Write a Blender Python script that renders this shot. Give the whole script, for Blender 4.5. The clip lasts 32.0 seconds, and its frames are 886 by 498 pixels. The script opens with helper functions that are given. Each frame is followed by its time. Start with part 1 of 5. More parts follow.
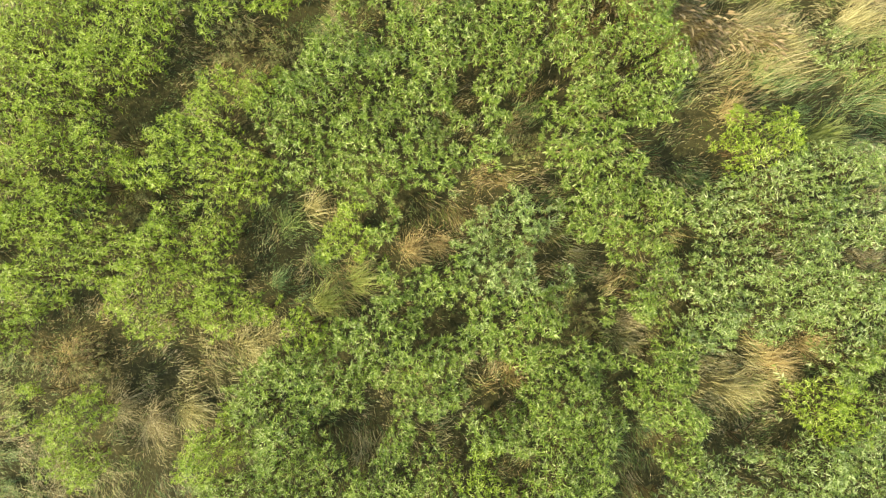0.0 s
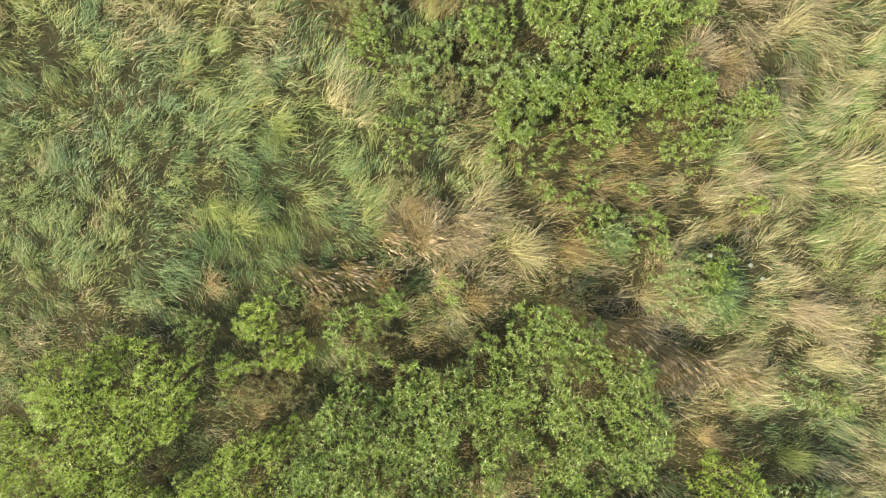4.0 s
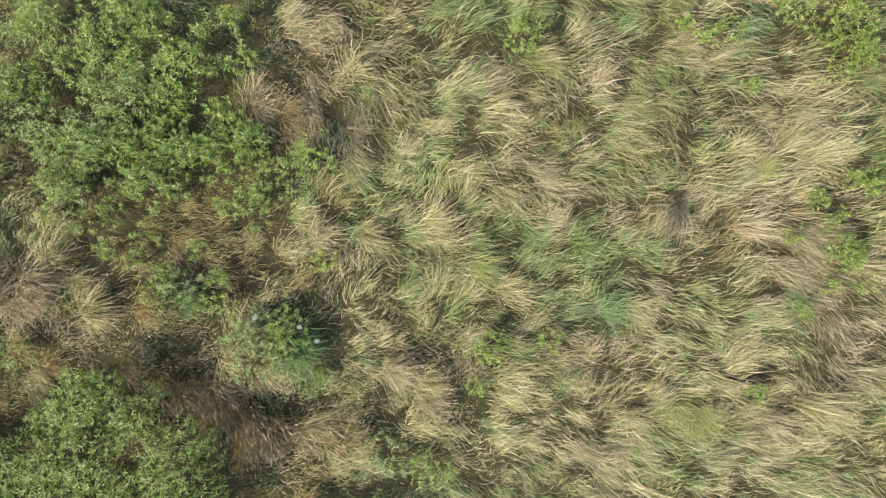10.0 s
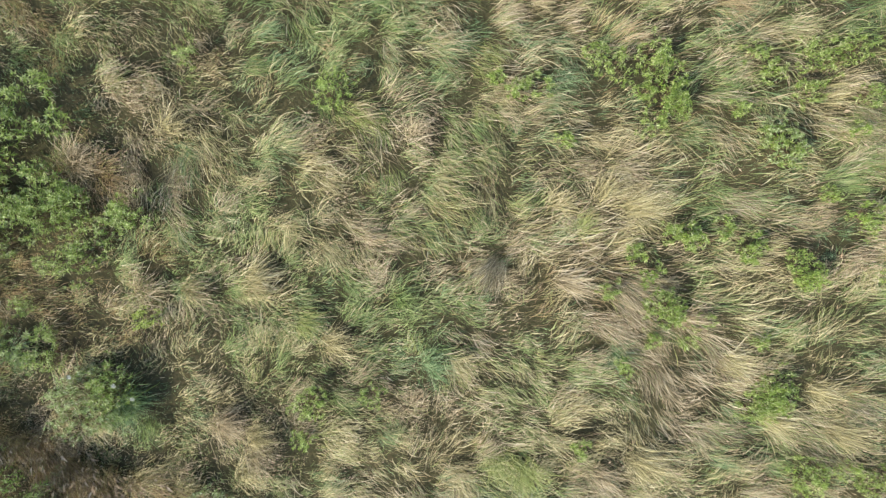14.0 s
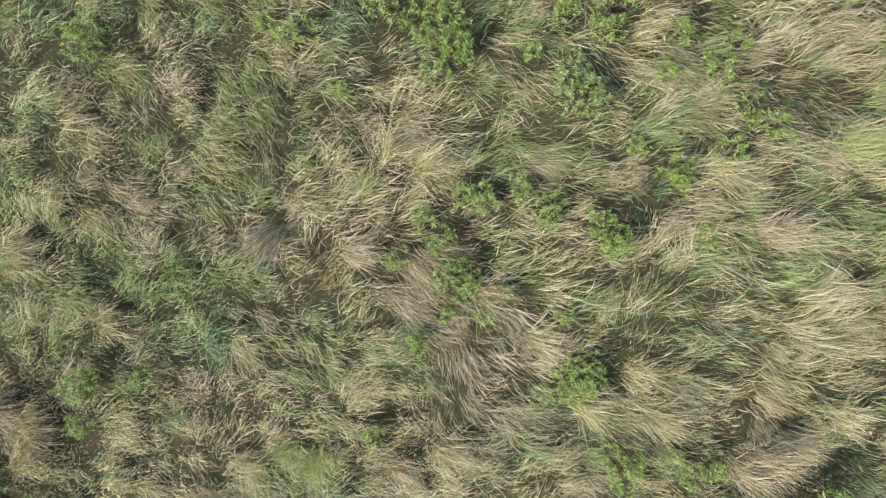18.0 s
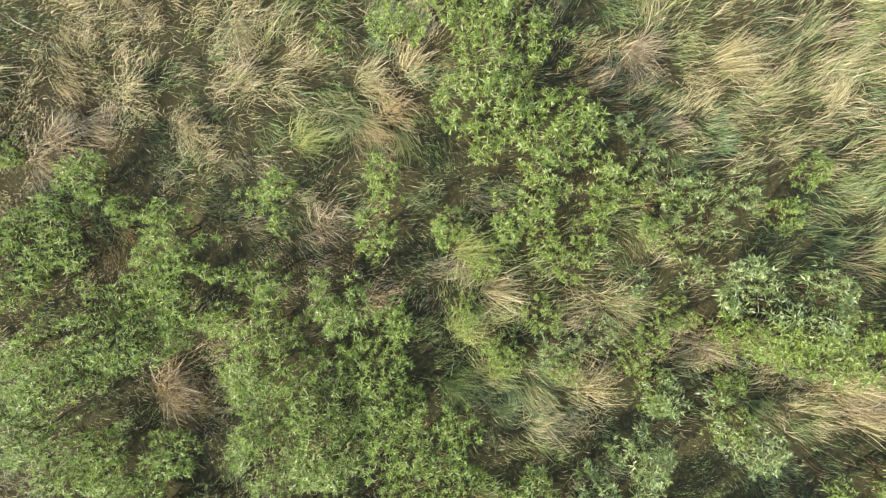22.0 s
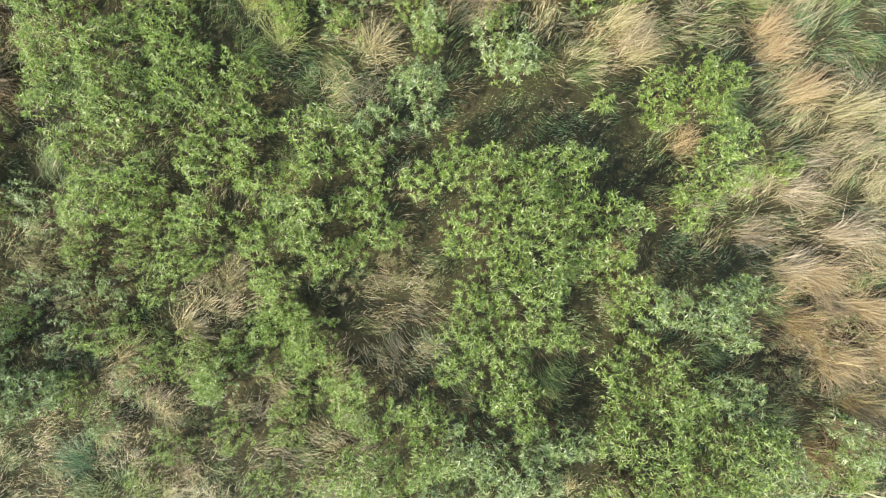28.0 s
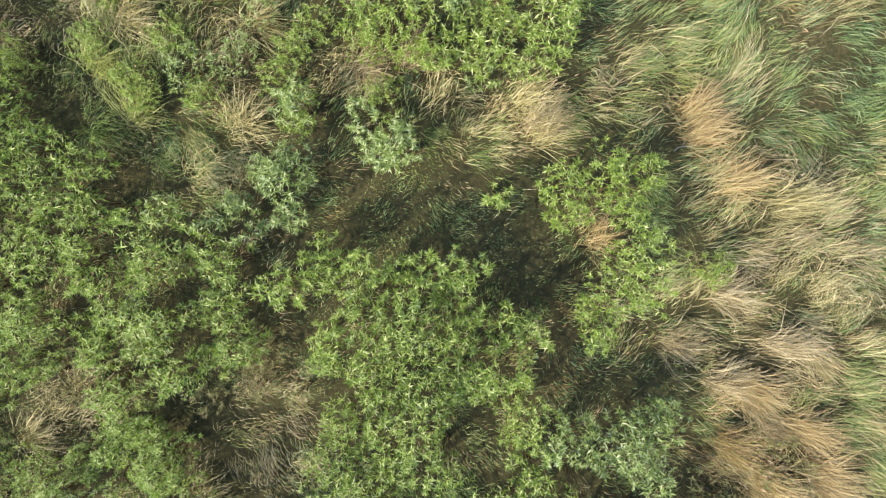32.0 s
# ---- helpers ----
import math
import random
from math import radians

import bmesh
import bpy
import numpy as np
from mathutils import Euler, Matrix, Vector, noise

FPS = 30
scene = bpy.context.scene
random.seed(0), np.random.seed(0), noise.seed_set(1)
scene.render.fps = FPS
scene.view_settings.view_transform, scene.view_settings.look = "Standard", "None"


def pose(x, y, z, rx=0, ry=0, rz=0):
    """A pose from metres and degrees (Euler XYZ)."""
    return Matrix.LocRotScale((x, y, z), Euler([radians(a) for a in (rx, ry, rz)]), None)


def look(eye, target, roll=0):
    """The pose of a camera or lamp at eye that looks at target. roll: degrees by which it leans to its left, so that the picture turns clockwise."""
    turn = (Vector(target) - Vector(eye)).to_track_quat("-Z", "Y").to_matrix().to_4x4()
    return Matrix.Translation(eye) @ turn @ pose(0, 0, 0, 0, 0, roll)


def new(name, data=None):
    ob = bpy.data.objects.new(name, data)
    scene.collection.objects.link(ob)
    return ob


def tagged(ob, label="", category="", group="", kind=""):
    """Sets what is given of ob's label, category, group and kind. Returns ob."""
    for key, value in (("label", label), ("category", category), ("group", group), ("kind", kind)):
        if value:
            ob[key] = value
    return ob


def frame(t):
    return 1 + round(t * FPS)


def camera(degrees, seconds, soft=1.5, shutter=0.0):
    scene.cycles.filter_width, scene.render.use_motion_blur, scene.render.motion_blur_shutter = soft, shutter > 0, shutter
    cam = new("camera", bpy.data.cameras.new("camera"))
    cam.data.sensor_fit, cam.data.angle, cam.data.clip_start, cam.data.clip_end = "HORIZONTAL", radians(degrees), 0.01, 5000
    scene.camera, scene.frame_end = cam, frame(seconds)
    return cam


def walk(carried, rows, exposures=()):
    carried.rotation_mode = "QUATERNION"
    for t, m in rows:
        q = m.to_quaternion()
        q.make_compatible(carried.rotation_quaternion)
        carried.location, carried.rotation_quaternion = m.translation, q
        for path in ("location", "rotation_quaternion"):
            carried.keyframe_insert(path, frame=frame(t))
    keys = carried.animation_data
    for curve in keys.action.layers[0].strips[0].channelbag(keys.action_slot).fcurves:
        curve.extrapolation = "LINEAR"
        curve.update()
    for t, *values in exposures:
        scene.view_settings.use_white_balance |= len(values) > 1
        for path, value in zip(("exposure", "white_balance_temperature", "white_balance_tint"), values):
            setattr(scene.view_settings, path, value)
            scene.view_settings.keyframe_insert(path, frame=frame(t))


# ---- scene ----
# The camera looks straight down at a meadow from about eleven metres: seconds, x, y, z and its turns in degrees.
cam = camera(78.0, 32.0, soft=1.3, shutter=0.1)
ROWS = [
    (0, -0.000, 0.000, 12.107, -2.82, 0.67, -0.00),
    (0.5, 0.348, 0.948, 12.369, -3.68, 1.09, -0.03),
    (1, 0.666, 2.152, 12.698, -4.02, 1.49, -0.25),
    (1.5, 0.913, 3.620, 12.772, -4.85, 1.63, -0.39),
    (2, 1.099, 4.894, 12.749, -5.24, 1.80, -0.44),
    (2.5, 0.991, 5.988, 12.716, -5.65, 1.58, -0.50),
    (3, 0.526, 6.905, 12.642, -5.98, 1.51, -0.48),
    (3.5, -0.150, 7.699, 12.575, -6.27, 1.22, -0.44),
    (5.5, 1.060, 8.426, 12.459, -4.64, -3.12, 0.96),
    (6, 2.673, 8.569, 12.467, -4.61, -2.68, 0.85),
    (6.5, 4.129, 8.697, 12.422, -4.96, -1.87, 0.68),
    (7, 5.114, 8.629, 12.241, -4.55, -1.51, 0.47),
    (7.5, 5.763, 8.628, 12.050, -4.40, -1.38, 0.13),
    (8, 6.130, 8.669, 11.961, -4.35, -1.26, -0.23),
    (8.5, 6.459, 8.752, 11.898, -4.44, -1.14, -0.43),
    (9, 7.047, 8.875, 11.841, -4.75, -0.83, -0.50),
    (9.5, 8.144, 8.954, 11.804, -4.87, 0.30, -0.80),
    (10, 9.434, 8.936, 11.727, -4.77, 1.33, -1.01),
    (10.5, 10.530, 8.862, 11.680, -4.52, 1.64, -1.10),
    (11, 11.133, 8.836, 11.629, -4.46, 1.85, -1.24),
    (11.5, 11.243, 8.871, 11.569, -4.48, 1.91, -1.25),
    (12, 11.262, 9.009, 11.548, -4.48, 1.90, -1.25),
    (12.5, 11.482, 9.233, 11.563, -4.43, 2.08, -1.27),
    (13, 11.870, 9.552, 11.560, -4.72, 2.21, -1.29),
    (13.5, 12.582, 9.883, 11.515, -5.12, 2.60, -1.42),
    (14, 13.548, 10.113, 11.428, -5.38, 2.91, -1.60),
    (14.5, 14.462, 10.277, 11.360, -5.72, 3.24, -1.66),
    (16.5, 15.029, 9.940, 11.197, -5.11, 3.32, -1.70),
    (17, 15.606, 9.787, 10.933, -5.08, 3.76, -1.92),
    (17.5, 16.550, 9.649, 10.503, -5.53, 4.10, -1.99),
    (18, 17.943, 9.353, 10.062, -6.17, 4.35, -2.24),
    (18.5, 19.732, 8.642, 9.720, -6.17, 4.49, -2.22),
    (19, 21.136, 7.641, 9.347, -6.98, 0.75, -1.53),
    (19.5, 22.841, 6.279, 9.207, -6.88, -1.29, -1.76),
    (20, 24.941, 5.173, 9.485, -7.06, -0.69, -2.44),
    (20.5, 27.034, 4.222, 9.580, -6.88, 1.07, -3.00),
    (21, 28.607, 3.539, 9.624, -6.58, 1.98, -3.74),
    (21.5, 29.688, 3.040, 9.771, -6.07, 2.65, -4.24),
    (22, 30.149, 2.760, 9.967, -5.86, 2.68, -5.01),
    (22.5, 30.142, 2.637, 10.087, -5.80, 2.42, -6.76),
    (23, 30.053, 2.616, 10.131, -5.89, 2.24, -8.15),
    (23.5, 30.008, 2.505, 10.191, -5.82, 2.20, -8.64),
    (24, 29.886, 1.691, 10.282, -5.27, 2.21, -8.68),
    (24.5, 29.677, 0.359, 10.373, -4.64, 2.13, -8.46),
    (25, 29.549, -0.862, 10.476, -3.92, 2.24, -8.32),
    (25.5, 29.743, -1.781, 10.565, -3.36, 2.36, -8.40),
    (26, 30.282, -2.576, 10.701, -3.02, 2.75, -8.68),
    (26.5, 31.066, -3.364, 10.848, -2.67, 2.86, -8.69),
    (28.5, 33.615, -4.277, 11.037, -4.44, 0.98, -9.09),
    (29, 34.159, -4.198, 11.084, -4.39, 1.19, -9.10),
    (29.5, 34.686, -3.934, 11.059, -4.61, 1.46, -9.08),
    (30, 35.156, -3.575, 11.003, -4.89, 1.63, -9.09),
    (30.5, 35.543, -3.275, 10.820, -4.92, 1.81, -9.12),
    (31, 35.700, -3.116, 10.362, -4.88, 1.78, -9.06),
    (31.5, 35.646, -2.969, 9.835, -4.81, 1.71, -9.06),
    (32, 35.378, -2.776, 9.374, -4.84, 1.55, -8.44),
]
walk(cam, [(t, pose(x, y, z, rx, ry, rz)) for t, x, y, z, rx, ry, rz in ROWS], exposures=[
    (0.0, 1.62, 9300, -6), (3.0, 1.52, 8300, 2), (6.0, 1.46, 7200, 9), (9.0, 1.35, 7100, 12), (12.0, 1.37, 6700, 13), (17.0, 1.29, 6500, 12), (19.0, 1.25, 6400, 14), (21.0, 1.38, 6600, 14), (23.0, 1.52, 6900, 13), (26.0, 1.57, 6300, 17), (29.0, 1.51, 6700, 11), (32.0, 1.49, 7000, 9)])

# ---- world and sun ----
SUN_FROM = Vector((-0.83, -0.53, 0.86)).normalized()
world = bpy.data.worlds.new("world")
scene.world = world
world.use_nodes = True
sky = world.node_tree.nodes.new("ShaderNodeTexSky")
sky.sky_type, sky.sun_disc = "NISHITA", False
sky.sun_elevation = math.asin(SUN_FROM.z)
sky.sun_rotation = math.atan2(SUN_FROM.x, SUN_FROM.y)
world.node_tree.nodes["Background"].inputs["Strength"].default_value = 0.15
world.node_tree.links.new(sky.outputs["Color"], world.node_tree.nodes["Background"].inputs["Color"])
sun = new("sun", bpy.data.lights.new("sun", "SUN"))
sun.data.energy, sun.data.angle, sun.data.color = 2.75, radians(0.9), (1.0, 0.93, 0.80)
sun.matrix_world = look(SUN_FROM * 50, (0, 0, 0))


# ---- materials ----
def plant_material(name, colours, through_light=0.2, rough=0.5, patch=0.18, patch_size=0.6):
    """A thin leaf or blade: every blade its own shade, drifting slowly over the ground, with light coming through."""
    mat = bpy.data.materials.new(name)
    mat.use_nodes = True
    nt = mat.node_tree
    bsdf, out = nt.nodes["Principled BSDF"], nt.nodes["Material Output"]
    geo = nt.nodes.new("ShaderNodeNewGeometry")
    ramp = nt.nodes.new("ShaderNodeValToRGB")
    while len(ramp.color_ramp.elements) < len(colours):
        ramp.color_ramp.elements.new(0.5)
    for n, (el, c) in enumerate(zip(ramp.color_ramp.elements, colours)):
        el.position, el.color = n / (len(colours) - 1), (*c, 1)
    noise_tex = nt.nodes.new("ShaderNodeTexNoise")
    noise_tex.inputs["Scale"].default_value = patch_size
    noise_tex.inputs["Detail"].default_value = 4
    nt.links.new(geo.outputs["Position"], noise_tex.inputs["Vector"])
    mix = nt.nodes.new("ShaderNodeMix")
    mix.inputs["Factor"].default_value = patch
    nt.links.new(geo.outputs["Random Per Island"], mix.inputs["A"])
    spread = nt.nodes.new("ShaderNodeMapRange")
    spread.inputs["From Min"].default_value, spread.inputs["From Max"].default_value = 0.3, 0.7
    nt.links.new(noise_tex.outputs["Fac"], spread.inputs["Value"])
    nt.links.new(spread.outputs["Result"], mix.inputs["B"])
    nt.links.new(mix.outputs["Result"], ramp.inputs["Fac"])
    nt.links.new(ramp.outputs["Color"], bsdf.inputs["Base Color"])
    bsdf.inputs["Roughness"].default_value = rough
    bsdf.inputs["Specular IOR Level"].default_value = 0.5
    glow = nt.nodes.new("ShaderNodeBsdfTranslucent")
    nt.links.new(ramp.outputs["Color"], glow.inputs["Color"])
    both = nt.nodes.new("ShaderNodeMixShader")
    both.inputs["Fac"].default_value = through_light
    nt.links.new(bsdf.outputs["BSDF"], both.inputs[1])
    nt.links.new(glow.outputs["BSDF"], both.inputs[2])
    nt.links.new(both.outputs["Shader"], out.inputs["Surface"])
    return mat


def ground_material():
    mat = bpy.data.materials.new("damp_soil_and_litter")
    mat.use_nodes = True
    nt = mat.node_tree
    bsdf = nt.nodes["Principled BSDF"]
    geo = nt.nodes.new("ShaderNodeNewGeometry")
    big, fine = nt.nodes.new("ShaderNodeTexNoise"), nt.nodes.new("ShaderNodeTexNoise")
    big.inputs["Scale"].default_value, fine.inputs["Scale"].default_value = 0.5, 14
    big.inputs["Detail"].default_value, fine.inputs["Detail"].default_value = 5, 8
    ramp = nt.nodes.new("ShaderNodeValToRGB")
    ramp.color_ramp.elements[0].position, ramp.color_ramp.elements[0].color = 0.3, (0.028, 0.022, 0.013, 1)
    ramp.color_ramp.elements[1].position, ramp.color_ramp.elements[1].color = 0.75, (0.10, 0.076, 0.038, 1)
    mid = ramp.color_ramp.elements.new(0.52)
    mid.color = (0.045, 0.044, 0.02, 1)
    mix = nt.nodes.new("ShaderNodeMix")
    mix.inputs["Factor"].default_value = 0.55
    for tex, end in ((big, "A"), (fine, "B")):
        nt.links.new(geo.outputs["Position"], tex.inputs["Vector"])
        nt.links.new(tex.outputs["Fac"], mix.inputs[end])
    nt.links.new(mix.outputs["Result"], ramp.inputs["Fac"])
    # outside the strip of long grass the ground is short turf
    far = nt.nodes.new("ShaderNodeAttribute")
    far.attribute_name = "turf"
    turf = nt.nodes.new("ShaderNodeValToRGB")
    turf.color_ramp.elements[0].position, turf.color_ramp.elements[0].color = 0.35, (0.06, 0.075, 0.025, 1)
    turf.color_ramp.elements[1].position, turf.color_ramp.elements[1].color = 0.7, (0.20, 0.18, 0.08, 1)
    nt.links.new(mix.outputs["Result"], turf.inputs["Fac"])
    soil_mix = nt.nodes.new("ShaderNodeMixRGB")
    nt.links.new(far.outputs["Fac"], soil_mix.inputs["Fac"])
    nt.links.new(ramp.outputs["Color"], soil_mix.inputs["Color1"])
    nt.links.new(turf.outputs["Color"], soil_mix.inputs["Color2"])
    nt.links.new(soil_mix.outputs["Color"], bsdf.inputs["Base Color"])
    bump = nt.nodes.new("ShaderNodeBump")
    bump.inputs["Strength"].default_value, bump.inputs["Distance"].default_value = 0.8, 0.03
    nt.links.new(fine.outputs["Fac"], bump.inputs["Height"])
    nt.links.new(bump.outputs["Normal"], bsdf.inputs["Normal"])
    bsdf.inputs["Roughness"].default_value = 0.95
    bsdf.inputs["Specular IOR Level"].default_value = 0.1
    return mat


SOIL = ground_material()
GRASS = dict(
    straw=plant_material("straw_blades", [(0.085, 0.08, 0.03), (0.23, 0.20, 0.08), (0.46, 0.405, 0.185), (0.72, 0.655, 0.40)]),
    tan=plant_material("tan_blades", [(0.075, 0.058, 0.03), (0.22, 0.172, 0.085), (0.43, 0.352, 0.198), (0.70, 0.615, 0.42)]),
    green=plant_material("green_blades", [(0.035, 0.068, 0.015), (0.095, 0.152, 0.034), (0.20, 0.285, 0.072), (0.46, 0.50, 0.21)]),
    blue=plant_material("blue_green_blades", [(0.03, 0.07, 0.024), (0.072, 0.142, 0.045), (0.16, 0.25, 0.088), (0.42, 0.51, 0.26)]),
    russet=plant_material("russet_blades", [(0.09, 0.055, 0.024), (0.20, 0.13, 0.055), (0.34, 0.25, 0.10), (0.24, 0.27, 0.07)]),
    gold=plant_material("golden_blades", [(0.17, 0.115, 0.048), (0.32, 0.225, 0.098), (0.47, 0.36, 0.18), (0.46, 0.41, 0.19)]),
    lime=plant_material("lime_blades", [(0.13, 0.17, 0.035), (0.22, 0.26, 0.06), (0.33, 0.36, 0.11), (0.46, 0.46, 0.2)]),
)
# the palest tone of each green holds painted sun glints besides pale leaf backs
LEAF = dict(
    yellow=plant_material("yellow_green_leaves", [(0.13, 0.21, 0.016), (0.24, 0.345, 0.032), (0.36, 0.47, 0.065), (0.68, 0.73, 0.30)], 0.42, 0.4, 0.15, 0.8),
    fresh=plant_material("fresh_green_leaves", [(0.10, 0.175, 0.02), (0.19, 0.29, 0.036), (0.30, 0.41, 0.07), (0.66, 0.72, 0.34)], 0.4, 0.4, 0.15, 0.8),
    green=plant_material("green_leaves", [(0.08, 0.145, 0.016), (0.164, 0.25, 0.031), (0.277, 0.375, 0.068), (0.67, 0.72, 0.36)], 0.38, 0.38, 0.15, 0.8),
    grey=plant_material("grey_green_leaves", [(0.095, 0.155, 0.03), (0.18, 0.26, 0.055), (0.30, 0.39, 0.12), (0.70, 0.75, 0.46)], 0.34, 0.38, 0.15, 0.8),
)
LEAF["brown"] = plant_material("withered_leaves", [(0.12, 0.095, 0.04), (0.23, 0.19, 0.085), (0.19, 0.235, 0.065), (0.46, 0.37, 0.22)], 0.25, 0.7, 0.3, 0.8)
BARK = plant_material("shoot_bark", [(0.06, 0.04, 0.02), (0.13, 0.085, 0.04), (0.16, 0.13, 0.05)], 0.0, 0.8)
SEED = plant_material("dry_seed_heads", [(0.16, 0.11, 0.06), (0.36, 0.26, 0.15), (0.62, 0.49, 0.33)], 0.2, 0.8)
PETAL = plant_material("white_petals", [(0.3, 0.34, 0.25), (0.5, 0.51, 0.43)], 0.3, 0.6)
DEADWOOD = plant_material("bleached_wood", [(0.35, 0.32, 0.26), (0.5, 0.47, 0.4)], 0.0, 0.8)

# ---- geometry helpers ----
rng = np.random.default_rng(7)


def lattice(seed):
    return np.random.default_rng(seed).random((257, 257))


FIELDS = {n: lattice(n) for n in range(12)}


def drift(x, y, size, n):
    """Smooth noise from 0 to 1 over the plan, with lumps of that size in metres."""
    u, v = np.asarray(x) / size + 100.37, np.asarray(y) / size + 100.71
    i, j = np.floor(u).astype(int), np.floor(v).astype(int)
    a, b = u - i, v - j
    a, b = a * a * (3 - 2 * a), b * b * (3 - 2 * b)
    i, j, g = i % 256, j % 256, FIELDS[n]
    return (g[i, j] * (1 - a) + g[i + 1, j] * a) * (1 - b) + (g[i, j + 1] * (1 - a) + g[i + 1, j + 1] * a) * b


def height(x, y):
    """The lie of the ground."""
    return 0.16 * (drift(x, y, 3.1, 0) - 0.5) + 0.05 * (drift(x, y, 0.8, 1) - 0.5)


def tri_mesh(name, verts, tris, material):
    me = bpy.data.meshes.new(name)
    verts, tris = np.asarray(verts, np.float32).reshape(-1, 3), np.asarray(tris, np.int32).reshape(-1, 3)
    me.vertices.add(len(verts))
    me.vertices.foreach_set("co", verts.ravel())
    me.loops.add(tris.size)
    me.loops.foreach_set("vertex_index", tris.ravel())
    me.polygons.add(len(tris))
    me.polygons.foreach_set("loop_start", np.arange(0, tris.size, 3, dtype=np.int32))
    me.update(calc_edges=True)
    me.materials.append(material)
    return me


def part(name, me, parent, label=""):
    ob = new(name, me)
    ob.parent = parent
    return tagged(ob, label)


def unit(v):
    return v / np.maximum(np.linalg.norm(v, axis=-1, keepdims=True), 1e-9)


def blades(base, way, length, lean, width, curl=0.35):
    """Tapering blades: base points, the way each leans (angle), its length, lean (0 upright, 1 flat) and width. Verts and triangles."""
    n = len(base)
    d = np.stack([np.cos(way), np.sin(way), np.zeros(n)], 1)
    side = np.stack([-np.sin(way), np.cos(way), rng.normal(0, 0.35, n)], 1)
    side = unit(side) * (width / 2)[:, None]
    up = np.array([0, 0, 1.0])
    a1, a2 = lean * 0.6, np.minimum(lean * (1 + curl), 1.2)
    def along(a):
        return d * np.sin(a * np.pi / 2)[:, None] + up * np.cos(a * np.pi / 2)[:, None]
    mid = base + along(a1) * (length * 0.5)[:, None]
    tip = mid + along(a2) * (length * 0.5)[:, None]
    tip[:, 2] = np.maximum(tip[:, 2], base[:, 2] + 0.04)
    v = np.stack([base, mid + side, mid - side, tip], 1)
    k = 4 * np.arange(n)[:, None]
    t = np.concatenate([k + [0, 1, 2], k + [2, 1, 3]], 1)
    return v.reshape(-1, 3), t.reshape(-1, 3), tip, unit(tip - mid)


def leaves(base, d, length, width, fold=0.25):
    """Lance-shaped leaves folded along the midrib."""
    n = len(base)
    ref = unit(rng.normal(0, 0.45, (n, 3)) + [0, 0, 1])
    side = unit(np.cross(d, ref)) * (width / 2)[:, None]
    nor = unit(np.cross(side, d))
    mid = base + d * (length * 0.42)[:, None] + nor * (fold * width)[:, None]
    tip = base + d * length[:, None] - np.array([0, 0, 1.0]) * (length * 0.12)[:, None]
    v = np.stack([base, mid + side, tip, mid - side], 1)
    k = 4 * np.arange(n)[:, None]
    t = np.concatenate([k + [0, 1, 2], k + [0, 2, 3]], 1)
    return v.reshape(-1, 3), t.reshape(-1, 3)


def tubes(a, b, ra, rb):
    """Thin three-sided stalks from a to b."""
    n = len(a)
    d = unit(b - a)
    s = unit(np.cross(d, unit(np.array([0.31, 0.77, 0.2]))[None]))
    w = np.cross(d, s)
    rings = []
    for p, r in ((a, ra), (b, rb)):
        for k in range(3):
            c, q = math.cos(2.0944 * k), math.sin(2.0944 * k)
            rings.append(p + (s * c + w * q) * np.asarray(r).reshape(-1, 1))
    v = np.stack(rings, 1)
    k = 6 * np.arange(n)[:, None]
    t = np.concatenate([k + f for f in ([0, 1, 4], [0, 4, 3], [1, 2, 5], [1, 5, 4], [2, 0, 3], [2, 3, 5])], 1)
    return v.reshape(-1, 3), t.reshape(-1, 3)


def join(*pieces):
    vs, ts, k = [], [], 0
    for v, t in pieces:
        vs.append(v)
        ts.append(t + k)
        k += len(v)
    return np.concatenate(vs), np.concatenate(ts)


# ---- ground ----
def ground_axis(lo, hi, step):
    far = np.array([1, 2.5, 6, 15, 40, 100, 300, 900.0])
    return np.concatenate([lo - far[::-1], np.arange(lo, hi + 0.01, step), hi + far])


gx, gy = ground_axis(-14, 48, 0.4), ground_axis(-15, 19, 0.4)
GX, GY = np.meshgrid(gx, gy, indexing="ij")
near = np.clip(1 - np.maximum(np.maximum(-14 - GX, GX - 48), np.maximum(-15 - GY, GY - 19)) / 6, 0, 1)
verts = np.stack([GX, GY, height(GX, GY) * near], -1).reshape(-1, 3)
idx = np.arange(len(gx) * len(gy)).reshape(len(gx), len(gy))
q = np.stack([idx[:-1, :-1], idx[1:, :-1], idx[1:, 1:], idx[:-1, 1:]], -1).reshape(-1, 4)
ground_mesh = tri_mesh("ground", verts, np.concatenate([q[:, [0, 1, 2]], q[:, [0, 2, 3]]], 1), SOIL)
ground_mesh.polygons.foreach_set("use_smooth", np.ones(len(ground_mesh.polygons), bool))
SPINE = ((0, -1), (0.5, 7), (12.5, 8.7), (20, 7), (28, 2.5), (30, -2), (35, -4.5))


def in_strip(x, y, half_x, half_y):
    """Whether a place lies within the strip of rank growth along the spine of the plan."""
    inside = np.zeros(x.shape, bool)
    for (ax, ay), (bx, by) in zip(SPINE, SPINE[1:]):
        for s in np.linspace(0, 1, 12):
            inside |= (np.abs(x - ax - s * (bx - ax)) < half_x) & (np.abs(y - ay - s * (by - ay)) < half_y)
    return inside


turf = ground_mesh.attributes.new("turf", "FLOAT", "POINT")
turf.data.foreach_set("value", 1.0 - np.mean([in_strip(GX, GY, 11.0 + k, 6.4 + k) for k in (-0.6, 0.4, 1.4, 2.4, 3.4)], axis=0).ravel().astype(np.float32))
tagged(new("ground", ground_mesh), "damp dark meadow soil with grass litter", "ground", kind="structure")

